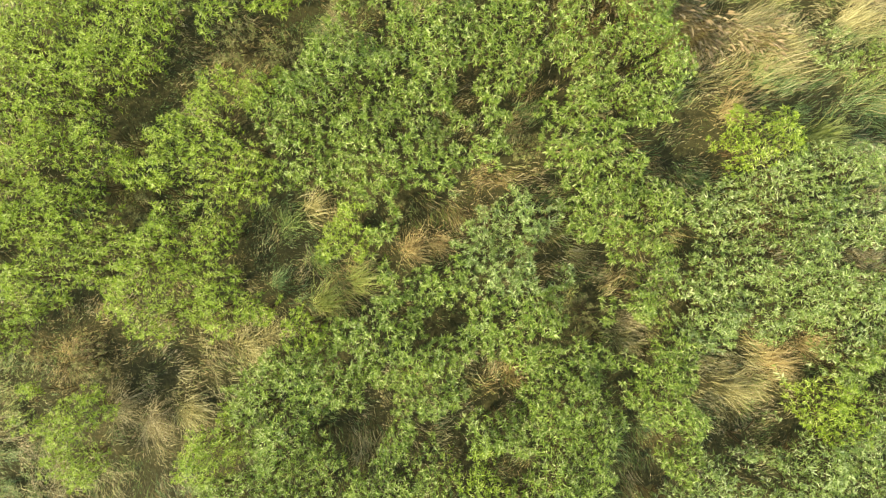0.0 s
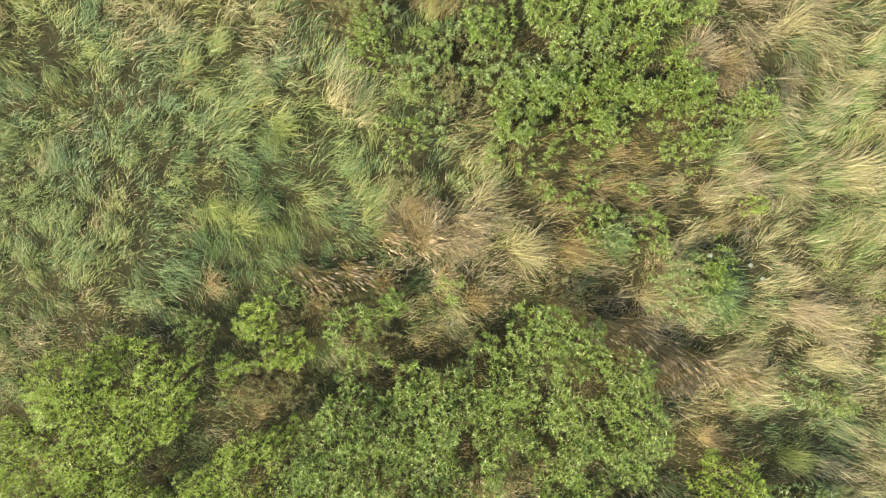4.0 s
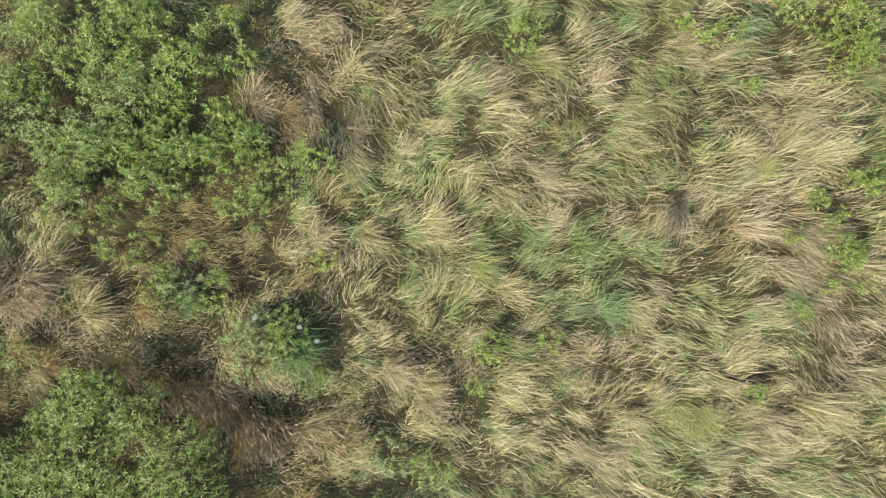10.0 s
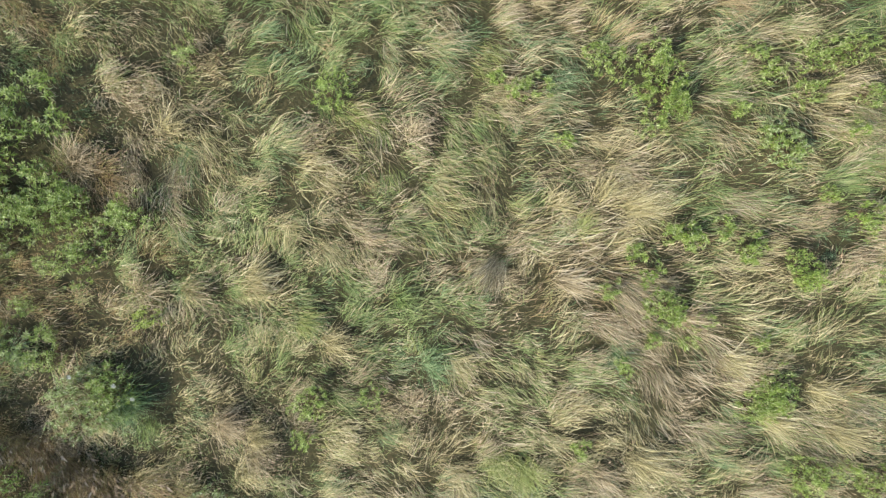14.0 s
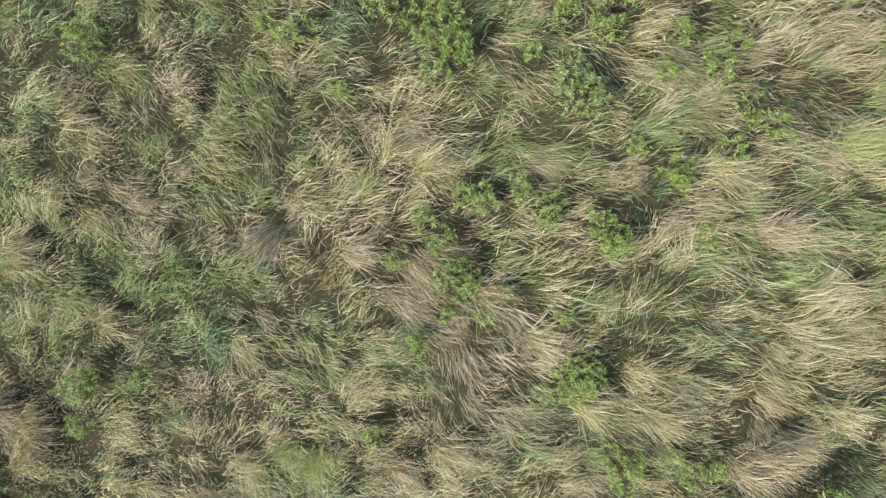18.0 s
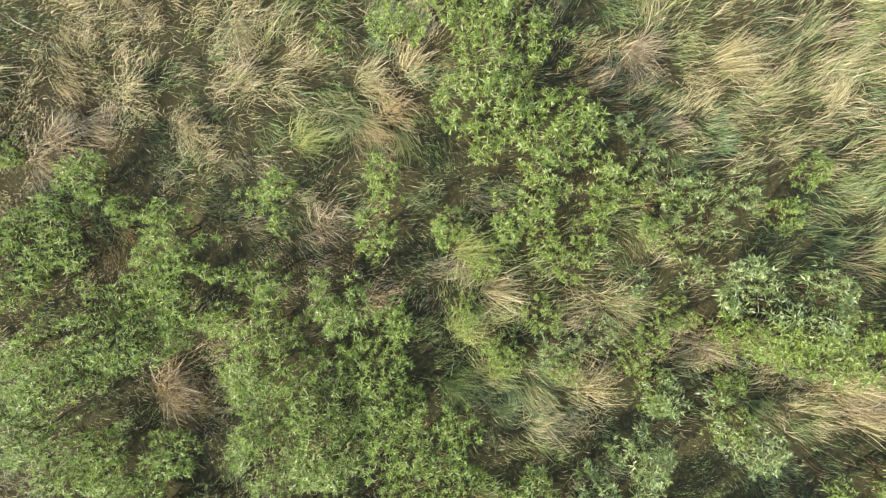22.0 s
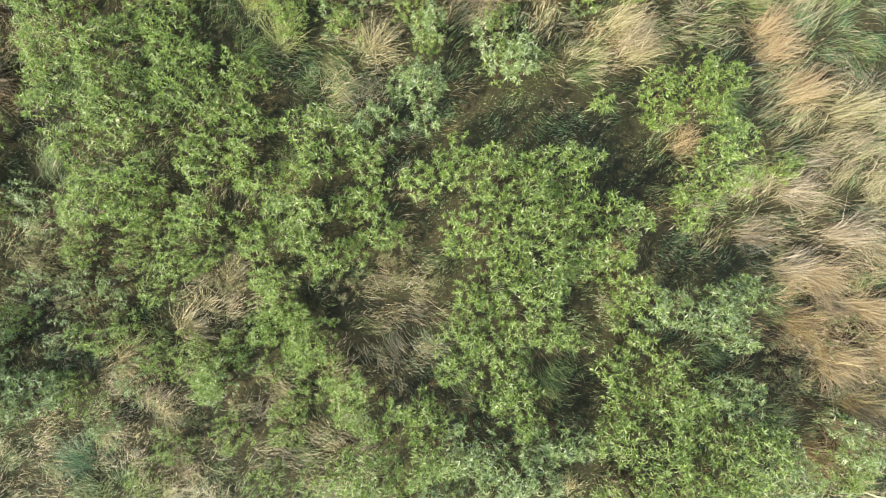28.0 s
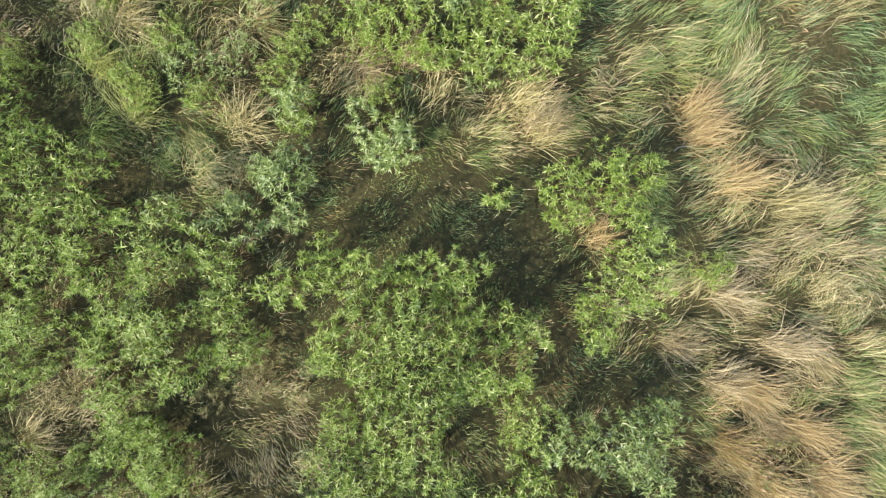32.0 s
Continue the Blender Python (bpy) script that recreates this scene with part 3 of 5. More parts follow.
HERBS_GREEN_A = (
    (21.76, -3.14, 0.52, 0.9), (29.92, -7.07, 0.46, 1.0), (33.39, 2.21, 0.37, 0.9), (33.1, 1.81, 0.24, 1.0),
    (-0.02, 6.01, 0.36, 1.0), (-5.7, 5.01, 0.48, 1.0), (-3.58, 5.99, 0.42, 1.0), (-0.51, 11.12, 0.48, 1.0),
    (4.77, 10.21, 0.54, 1.0), (6.56, 10.02, 0.49, 0.9), (1.63, 10.02, 0.49, 0.9),
    (-1.79, 11.67, 0.43, 0.9), (28.8, -6.55, 0.45, 0.9), (26.79, -8.08, 0.45, 0.9), (28.55, -9.05, 0.45, 0.9),
    (26.09, -8.68, 0.45, 0.9), (5.87, 6.51, 0.48, 0.9), (4.42, 6.99, 0.43, 0.9), (8.78, 3.25, 0.43, 0.9),
    (11.38, 5.99, 0.27, 0.7), (5.81, 6.19, 0.45, 0.9), (3.16, 9.87, 0.45, 1.0),
)
HERBS_GREEN_B = (
    (5.87, 9.58, 0.4, 0.8), (5.25, 10.28, 0.39, 0.9), (17.43, 11.82, 0.4, 0.8), (17.15, 11.41, 0.34, 0.7),
    (17.96, 9.21, 0.28, 0.7), (19.16, 8.96, 0.28, 0.7), (17.1, 8.55, 0.25, 0.7), (19.65, 6.03, 0.45, 0.8),
    (17.45, 7.87, 0.32, 0.7), (17.39, 12.22, 0.44, 0.8), (17.09, 12.75, 0.38, 0.8), (20.15, 12.31, 0.38, 0.8),
    (20.93, 12.77, 0.33, 0.8), (17.82, 9.15, 0.28, 0.7), (18.99, 8.9, 0.24, 0.7), (17.28, 7.73, 0.44, 0.7),
    (21.87, 11.22, 0.27, 0.8), (14.87, 12.23, 0.33, 0.8), (7.9, 13.24, 0.31, 0.7),
    (16.31, 8.18, 0.22, 0.6), (19.08, 5.63, 0.24, 0.7), (19.91, 8.73, 0.24, 0.7), (17.51, 9.31, 0.2, 0.6),
)
HERBS_GREEN_C = (
    (16.78, 8.91, 0.22, 0.6), (21.52, 4.05, 0.24, 0.7), (21.18, 2.4, 0.43, 1.0), (27.94, 5.61, 0.29, 0.7),
    (26.08, 8.23, 0.25, 0.6), (17.93, 7.15, 0.22, 0.6), (28.12, 6.94, 0.29, 0.8), (22.9, 10.19, 0.24, 0.7),
    (33.41, 1.73, 0.35, 0.8), (32.9, 2.63, 0.39, 0.8), (-1.0, 9.29, 0.52, 0.9), (3.06, 9.26, 0.46, 0.9),
    (5.55, 9.24, 0.42, 0.8), (-1.71, 11.12, 0.58, 1.0),
    (2.93, 10.35, 0.58, 1.0), (3.83, 10.01, 0.46, 1.0), (4.73, 9.91, 0.52, 0.9), (3.62, 10.3, 0.56, 1.0),
    (5.18, 8.91, 0.46, 0.8), (29.18, -4.87, 0.4, 0.8),
)
HERBS_GREEN_D = (
    (29.91, -4.3, 0.41, 1.0),
)
HERBS_GREEN_EDGE = (
    (1.22, 9.67, 0.36, 0.75), (1.95, 10.05, 0.39, 0.75), (2.68, 9.58, 0.39, 0.75), (2.2, 8.96, 0.32, 0.75),
    (2.94, 8.36, 0.3, 0.75), (3.66, 9.35, 0.27, 0.75), (1.59, 8.71, 0.29, 0.75), (3.32, 7.5, 0.37, 0.75),
    (2.7, 7.87, 0.27, 0.75), (4.06, 8.13, 0.25, 0.75), (4.66, 9, 0.25, 0.75), (5.38, 10, 0.35, 0.75),
    (6.39, 9.89, 0.3, 0.75), (4.88, 10.35, 0.29, 0.75), (3.08, 7.12, 0.37, 0.75), (4.45, 7.51, 0.22, 0.75),
    (0.98, 8.94, 0.24, 0.75), (2.08, 8.11, 0.22, 0.75), (0.5, 10.49, 0.31, 0.75), (1.46, 10.63, 0.31, 0.75),
    (3.4, 10.56, 0.37, 0.75), (4.14, 10.21, 0.29, 0.75),
)
HERBS_GREEN_MEADOW = (
    (16.43, 12.61, 0.37, 0.6), (17.26, 12.67, 0.31, 0.6), (17.65, 11.84, 0.27, 0.6), (16.99, 12.07, 0.23, 0.6),
    (20.25, 12.81, 0.3, 0.6), (20.17, 11.92, 0.31, 0.6), (19.47, 12.35, 0.25, 0.6), (14.53, 12.19, 0.25, 0.6),
    (19.38, 11.15, 0.25, 0.6), (19.78, 10.93, 0.31, 0.6), (22.08, 9.82, 0.31, 0.6), (22.45, 10.52, 0.3, 0.6),
    (18.56, 9.42, 0.23, 0.6), (20.65, 12.59, 0.28, 0.6), (22.57, 12.58, 0.3, 0.6), (19.07, 12.77, 0.24, 0.6),
    (16.02, 12.83, 0.25, 0.6), (21.25, 11.87, 0.22, 0.6),
)
HERBS_YELLOW_MEADOW = (
    (17.84, 9.24, 0.17, 0.55), (22.22, 11.62, 0.22, 0.55), (21.72, 8.39, 0.21, 0.55), (20.11, 8.32, 0.21, 0.55),
    (17.61, 7.63, 0.26, 0.55), (18.24, 7.51, 0.19, 0.55), (16.63, 6.54, 0.22, 0.55), (17.18, 7.09, 0.15, 0.55),
    (15.46, 11.22, 0.17, 0.55), (18.77, 11.69, 0.17, 0.55), (21.06, 11.18, 0.18, 0.55), (20.59, 9.98, 0.17, 0.55),
    (19.29, 7.05, 0.17, 0.55), (14.12, 12.47, 0.15, 0.55), (19.71, 5.84, 0.28, 0.55), (19.51, 5.5, 0.22, 0.55),
    (21.19, 4.27, 0.26, 0.55), (21.92, 4.16, 0.26, 0.55), (20.57, 4.27, 0.22, 0.55),
)
HERBS_GREY_A = (
    (22.84, -6.15, 0.77, 1.0), (21.68, -5.66, 0.62, 1.0), (24.53, -4.43, 0.42, 0.8), (23.47, -4.06, 0.47, 0.8),
    (25.52, -4.57, 0.42, 0.8), (21.89, -4.51, 0.47, 0.8), (31.41, -0.0, 0.41, 1.0), (33.18, 3.14, 0.28, 0.8),
    (32.92, 3.61, 0.23, 0.8), (33.64, 2.49, 0.39, 1.0), (2.33, 10.5, 0.54, 1.0), (1.02, 10.81, 0.48, 1.0),
    (3.03, 11.45, 0.6, 1.0), (26.29, -6.62, 0.45, 0.9), (25.43, -7.41, 0.45, 0.9), (27.9, -7.09, 0.43, 0.9),
    (5.15, 6.27, 0.48, 0.9), (5.64, 5.77, 0.43, 0.9), (7.89, 3.64, 0.48, 0.9), (19.56, 11.0, 0.49, 0.8),
    (32.7, 0.81, 0.35, 0.8), (32.18, 0.06, 0.39, 0.8), (33.85, 1.11, 0.35, 0.8), (34.26, 1.85, 0.33, 0.8),
)
HERBS_GREY_B = (
    (34.83, 2.46, 0.33, 0.8), (34.0, 2.53, 0.35, 0.8), (36.04, -0.72, 0.33, 0.8), (-0.31, 9.62, 0.52, 0.9),
    (1.49, 9.5, 0.46, 0.9), (3.67, 7.3, 0.42, 0.9),
    (4.9, 5.5, 0.42, 0.9), (0.06, 11.23, 0.69, 1.0), (2.03, 10.35, 0.58, 1.0),
    (1.14, 10.35, 0.52, 1.0), (-0.75, 10.57, 0.52, 1.0), (-1.65, 12.1, 0.58, 1.0), (4.9, 6.17, 0.47, 0.9),
    (2.87, 11.11, 0.67, 1.0), (5.95, 5.72, 0.46, 0.8), (21.86, -2.28, 0.4, 0.8), (24.86, -2.61, 0.4, 0.8),
    (26.17, -4.66, 0.38, 0.8), (24.89, -5.59, 0.4, 0.8), (21.99, -5.2, 0.4, 0.8), (23.52, -5.63, 0.38, 0.8),
)
HERBS_GREY_C = (
    (21.3, -3.98, 0.4, 0.8), (22.95, -3.77, 0.38, 0.8), (24.98, -3.18, 0.38, 0.8),
)
HERBS_BROWN_A = (
    (31.79, -4.69, 0.41, 0.8), (31.58, -5.26, 0.32, 0.8), (28.8, -4.44, 0.36, 0.7), (28.46, -5.06, 0.3, 0.7),
    (25.84, -5.56, 0.41, 0.7), (25.23, -4.66, 0.41, 0.7), (30.74, -5.53, 0.3, 0.7), (32.31, -5.54, 0.28, 0.8),
    (40.15, -7.92, 0.55, 0.6), (40.48, -8.88, 0.49, 0.6), (38.9, -8.29, 0.49, 0.6), (24.12, -3.0, 0.47, 0.8),
    (22.92, -3.32, 0.47, 0.8), (24.76, -3.8, 0.4, 0.8), (21.93, -3.73, 0.4, 0.8), (28.02, -4.7, 0.31, 0.8),
    (-2.93, 5.72, 0.49, 0.8), (-1.5, 4.72, 0.49, 0.8), (-3.78, 4.97, 0.37, 0.8), (0.72, 4.72, 0.43, 0.8),
    (4.28, 4.2, 0.49, 0.8), (0.54, 11.3, 0.43, 0.8), (-2.04, 11.91, 0.61, 0.8), (-0.05, 10.58, 0.43, 0.8),
)
HERBS_BROWN_B = (
    (2.64, 5.93, 0.4, 0.7), (-4.41, 3.67, 0.56, 0.8), (-3.47, 3.44, 0.49, 0.8),
    (-6.51, 0.28, 0.43, 0.8), (2.92, -1.99, 0.43, 0.8), (-1.13, 0.28, 0.37, 0.8), (-7.82, -2.98, 0.49, 0.8),
    (1.58, 1.57, 0.37, 0.8),
)
HERBS_BROWN_C = (
    (-1.07, 8.27, 0.42, 0.9), (0.23, 10.02, 0.46, 1.0),
    (5.38, 6.41, 0.52, 0.9),
)
ZONE_STRAW_A = (
    (-6.2, -4.1, 1.1), (-4.3, -2.8, 0.8), (8.2, 3.9, 1.4), (6.4, 3.9, 1.0),
    (-8.0, -5.3, 1.0), (3.7, -2.0, 0.7), (6.0, -3.5, 0.7), (-2.2, 10.1, 0.6),
    (4.6, 6.2, 0.9), (0.6, 9.2, 1.0), (8.5, 5.5, 1.4), (8.1, 11.6, 1.5),
    (10.1, 10.0, 1.5), (10.0, 3.3, 1.0), (-4.3, 11.6, 1.0), (-6.7, 11.8, 1.0),
    (15.1, 8.5, 1.0), (16.6, 4.8, 1.0), (13.3, 4.6, 0.9), (16.7, 9.8, 0.7),
    (19.0, 8.1, 0.9), (16.5, 9.9, 0.9), (15.4, 5.1, 1.0), (16.4, 4.1, 0.8),
    (20.6, 5.2, 0.9), (22.6, 8.5, 0.8), (22.0, 9.6, 0.6), (26.4, 6.1, 0.8),
    (19.2, 8.1, 0.7), (25.9, 4.7, 0.8),
)
ZONE_STRAW_B = (
    (22.8, 5.1, 1.1), (26.4, 6.0, 0.8), (34.4, 4.8, 1.1), (33.5, 1.6, 0.9),
    (33.9, -0.1, 0.8), (25.2, 4.5, 0.5), (41.0, -5.5, 1.0), (41.9, -6.7, 0.8),
    (31.5, -1.1, 1.0), (31.1, -7.2, 0.9), (27.8, -5.5, 0.8), (25.8, -7.1, 1.1),
    (39.3, -5.0, 0.8), (41.0, -4.7, 0.7), (35.7, -1.3, 0.7),
)
ZONE_TAN_A = (
    (-0.5, 7.2, 1.1), (1.4, 6.7, 1.1), (4.3, 4.8, 0.9), (5.6, 11.0, 0.7),
    (5.2, 8.3, 1.0), (6.0, 11.0, 0.8), (2.7, 4.4, 0.9), (9.2, 5.1, 1.0),
    (6.6, 12.3, 1.0), (12.2, 11.5, 0.9), (15.6, 9.1, 0.7), (16.7, 7.6, 1.3),
    (18.4, 6.5, 1.0), (14.2, 8.9, 0.8), (17.6, 6.6, 0.8), (19.4, 3.6, 0.7),
    (23.2, 4.4, 0.6), (28.2, 1.1, 0.5), (40.3, -4.1, 0.9), (41.8, -4.6, 0.9),
    (40.8, -2.8, 0.7), (40.1, -5.9, 1.0), (38.1, -5.6, 0.5), (41.0, -9.4, 0.7),
)
ZONE_GREEN_A = (
    (-3.7, 8.7, 1.5), (2.8, 10.9, 1.6), (10.3, 7.7, 0.9), (3.7, 7.0, 0.7),
    (3.6, 11.8, 1.3), (11.4, 7.6, 1.0), (9.8, 7.8, 0.8), (8.4, 10.6, 0.7),
    (14.4, 5.3, 1.0), (18.2, 12.2, 1.1), (42.5, -3.1, 1.1), (42.7, -5.7, 0.8),
    (42.3, -7.7, 0.8), (40.3, -1.5, 0.6), (7.7, 3.7, 1.0), (25.4, 9.4, 1.3),
    (24.5, 8.7, 0.8), (24.0, 4.0, 0.6), (25.3, 5.2, 0.9), (27.6, 4.5, 0.8),
    (31.2, 1.2, 0.7), (29.2, -0.3, 0.8), (41.1, -7.6, 0.5), (33.9, -1.4, 0.7),
)
ZONE_BLUE_A = (
    (7.6, 2.6, 1.1), (-6.4, 10.5, 1.5), (-6.3, 6.4, 1.5), (5.8, 5.7, 0.9),
    (5.6, 5.8, 0.7), (12.5, 6.8, 0.9), (11.5, 12.7, 0.6), (19.6, 11.1, 0.7),
    (15.0, 12.8, 0.8), (42.7, -1.7, 1.2), (41.8, -1.2, 0.8), (8.2, 2.9, 1.0),
    (6.9, 6.2, 0.7), (22.2, 4.4, 0.6), (22.0, 6.3, 0.9), (31.1, -1.0, 0.8),
    (42.5, -3.1, 0.7), (41.9, -1.7, 0.9), (40.7, -2.7, 1.1), (30.4, -0.7, 0.7),
    (25.0, -7.9, 0.7),
)
ZONE_RUSSET_A = (
    (-4.4, 3.7, 1.0), (2.9, -2.0, 0.6), (-6.6, 0.3, 0.6), (-7.5, -2.3, 0.7),
    (-8.5, -3.1, 1.0), (1.0, -3.4, 0.6), (-1.0, 4.2, 1.0), (-2.7, 5.7, 0.7),
    (1.9, 8.5, 1.5), (0.7, 11.3, 1.0), (-1.9, 12.2, 1.0), (3.3, 8.3, 1.3),
    (5.1, 8.1, 0.9), (2.9, 9.1, 1.4), (4.6, 9.3, 1.0), (2.7, 6.7, 1.1),
    (6.0, 7.3, 0.7), (3.0, 10.5, 0.9), (15.2, 8.6, 1.3), (32.4, 4.7, 0.8),
    (24.5, -0.6, 0.5), (23.3, 2.0, 0.5), (39.3, -10.1, 0.9), (28.6, -4.5, 0.5),
    (38.6, -7.7, 0.7), (25.1, -5.0, 0.7), (31.6, -4.7, 0.4), (26.6, -8.1, 0.7),
)
ZONE_GOLD_A = (
    (-0.7, -0.6, 0.6), (7.2, -3.0, 0.7), (-2.4, -1.5, 0.7), (-2.7, 0.3, 0.6),
    (5.8, 2.3, 0.6), (6.3, 3.0, 0.6), (40.0, -7.0, 1.0), (40.7, -8.2, 1.0),
    (39.8, -9.0, 0.9), (39.4, -6.0, 0.7), (39.8, -3.1, 0.7), (39.3, -2.3, 0.5),
    (41.4, -7.4, 0.8), (28.7, 4.4, 0.6), (40.6, -6.6, 0.9), (41.2, -7.7, 1.0),
    (39.9, -3.2, 0.5), (39.6, -8.3, 1.2), (39.3, -1.7, 0.5), (36.8, -1.6, 0.7),
    (37.4, -3.3, 0.4),
)
ZONE_LIME_A = (
    (-4.9, 9.7, 1.0), (-5.3, 8.1, 0.7), (-3.5, 9.8, 0.7), (-0.9, 10.2, 0.4),
    (11.2, 11.3, 1.0), (42.3, -9.0, 0.8), (26.8, 9.0, 0.8), (14.0, 4.1, 0.7),
    (28.2, 4.8, 0.6), (33.5, 5.4, 0.8), (30.2, 1.9, 0.6), (30.2, 0.9, 0.8),
)
# dark places: bare gaps and patches of cast shade, made as short sparse grass
ZONE_LOW_SHADE_A = (
    (-3.8, -0.6, 1.0), (6.0, -4.7, 1.0), (5.2, 2.0, 1.0), (-1.4, -4.1, 0.8),
    (0.1, -2.0, 0.5), (-2.5, 6.7, 1.0), (7.6, 4.7, 0.7), (8.0, 2.5, 1.0),
    (-5.4, 5.2, 0.7), (4.1, 6.4, 0.7), (6.6, 6.9, 0.8), (6.4, 5.2, 1.0),
    (9.2, 4.5, 0.7), (22.0, 4.7, 0.8), (20.4, 8.8, 0.7), (24.9, 6.7, 0.6),
    (20.1, 6.2, 0.6), (24.0, 3.8, 0.6), (27.5, 3.5, 0.6), (29.8, 2.9, 0.5),
    (27.6, 1.8, 0.7), (32.4, -4.7, 0.4), (31.4, -7.6, 0.4), (34.9, -2.9, 1.0),
    (36.5, -3.8, 0.7), (31.9, -7.8, 0.5),
)
TUSSOCKS_STRAW_A = (
    (1.45, 6.82, 0.9, 0.0, 0.7), (4.68, 6.07, 0.8, 0.4, 0.6), (-2.61, 10.03, 0.8, 0.5, 0.5), (0.68, 7.83, 0.8, 0.5, 0.8),
    (8.6, 5.16, 0.9, -0.1, 0.4), (8.79, 8.59, 0.9, 0.1, 0.5), (1.45, 6.7, 1.0, 0.0, 0.6), (4.39, 5.69, 0.9, -0.3, 0.6),
    (5.17, 5.56, 0.9, -0.2, 0.5), (8.76, 8.34, 0.8, -0.1, 0.5), (10.38, 7.12, 0.8, 0.0, 0.5), (16.74, 9.79, 0.9, 0.1, 0.6),
    (16.83, 4.51, 0.9, -0.3, 0.5), (13.09, 6.72, 0.7, -0.5, 0.6), (7.44, 8.36, 0.7, -0.2, 0.6), (7.26, 11.63, 0.8, 0.3, 0.8),
    (16.13, 9.98, 0.8, 0.9, 0.7), (20.85, 5.13, 0.9, -0.2, 0.5), (19.53, 5.36, 0.8, -0.1, 0.4),
)
TUSSOCKS_STRAW_B = (
    (21.96, 9.54, 0.8, -0.4, 0.6), (18.67, 6.62, 0.8, -0.1, 0.5), (20.47, 5.96, 0.7, -0.2, 0.5), (15.2, 9.92, 0.7, 0.5, 1.0),
    (26.33, 6.04, 0.7, -1.0, 0.7), (29.21, 5.09, 0.6, 0.4, 0.8), (30.34, 0.99, 0.8, -0.3, 0.5), (34.61, 4.61, 0.9, 0.1, 0.5),
    (25.11, 4.44, 0.7, -0.6, 0.6), (24.09, 5.08, 0.7, 0.2, 0.7), (32.44, 0.58, 0.8, -0.1, 0.6), (27.23, -5.79, 0.8, 0.3, 0.6),
    (28.36, -5.05, 0.7, 0.9, 0.6), (30.03, -7.18, 0.8, 0.2, 0.7), (36.61, -1.25, 0.8, 0.1, 0.4), (25.78, -6.28, 0.8, -0.4, 1.0),
    (40.6, -3.59, 0.9, 0.2, 0.4), (36.82, -1.9, 0.8, 0.5, 0.6), (25.14, -7.52, 0.8, -0.4, 1.2),
)
TUSSOCKS_STRAW_C = (
    (27.69, -5.43, 0.6, 0.6, 0.7), (31.93, -0.99, 0.8, 0.5, 0.8), (26.48, -7.37, 0.7, -0.2, 0.8), (5.96, -3.64, 0.8, -0.2, 0.6),
    (-3.12, 0.28, 0.7, 0.3, 0.6), (-5.92, -4.06, 0.9, -0.4, 0.7), (-4.64, -2.68, 0.8, 0.3, 0.7), (-4.02, -2.55, 0.7, 0.6, 0.6),
    (8.36, 4.19, 0.9, 0.4, 0.5), (6.96, 3.73, 0.8, 0.3, 0.6), (3.74, -2.53, 0.6, -0.4, 0.8),
)
TUSSOCKS_TAN_A = (
    (-0.56, 7.06, 1.0, 0.9, 1.3), (-0.06, 6.93, 0.9, -0.3, 0.9), (5.27, 10.96, 0.8, 0.2, 0.9), (6.43, 8.29, 0.8, 0.2, 0.9),
    (-1.05, 7.43, 0.7, 2.4, 0.7), (7.91, 5.43, 0.9, 0.0, 0.5), (0.21, 7.45, 1.1, -0.2, 0.6), (4.76, 6.28, 0.9, 0.2, 0.8),
    (4.21, 5.02, 0.8, -0.4, 0.5), (39.46, -4.95, 0.8, -0.3, 0.6), (5.2, 11.12, 0.8, 0.3, 1.0), (7.9, 5.31, 0.8, 0.0, 0.6),
    (8.61, 4.81, 0.9, -0.2, 0.6), (15.29, 8.34, 0.9, -0.1, 0.4), (17.8, 7.48, 0.8, -0.1, 0.5), (12.34, 11.37, 0.7, 0.5, 0.8),
    (14.06, 8.78, 0.9, -2.2, 0.5), (15.99, 4.17, 0.8, -0.3, 0.6), (22.34, 4.06, 0.9, -0.3, 0.7),
)
TUSSOCKS_TAN_B = (
    (22.72, 8.46, 0.9, 0.1, 0.5), (24.83, 6.93, 0.7, 0.2, 0.5), (22.7, 4.32, 0.9, 0.1, 0.5), (28.19, 1.01, 0.6, -0.3, 0.8),
    (33.08, 4.9, 0.8, -0.7, 0.8), (27.4, 2.45, 0.6, 0.0, 0.8), (34.04, -0.3, 0.8, 0.0, 0.5), (24.19, -0.32, 0.9, 0.0, 2.2),
    (36.76, -1.69, 0.8, 0.2, 0.5), (34.8, -0.34, 0.8, 0.2, 0.5), (39.2, -6.44, 0.8, 0.1, 0.5), (40.24, -5.94, 0.9, 0.1, 0.4),
    (38.52, -5.66, 0.7, -0.4, 0.6), (-6.68, -4.32, 0.9, -0.2, 0.8), (-7.42, -4.07, 0.9, 0.2, 0.8), (3.85, -2.16, 0.6, -0.2, 0.6),
)
TUSSOCKS_GREEN_A = (
    (6.3, 5.42, 0.6, -0.9, 0.6), (3.62, 6.84, 0.6, 0.0, 1.5), (11.94, 8.05, 0.7, -0.2, 1.0), (25.01, 9.97, 0.9, -0.1, 0.5),
    (29.48, -0.68, 0.8, -0.5, 1.0), (-3.61, -0.08, 0.6, 1.0, 0.8), (-2.88, -0.94, 0.6, 0.7, 0.6),
)
TUSSOCKS_BLUE_A = (
    (5.07, 6.34, 0.7, 0.6, 0.5), (5.88, 5.82, 0.8, -0.4, 0.8), (3.47, 6.98, 0.7, 0.0, 1.6), (5.94, 6.09, 0.8, -0.5, 1.2),
    (5.56, 5.69, 0.8, 0.0, 1.5), (12.5, 6.61, 0.8, 0.1, 1.0), (16.41, 6.89, 0.6, -0.5, 0.8), (24.75, -8.19, 0.8, 2.5, 0.9),
    (-3.87, -1.31, 0.5, 0.3, 1.0),
)
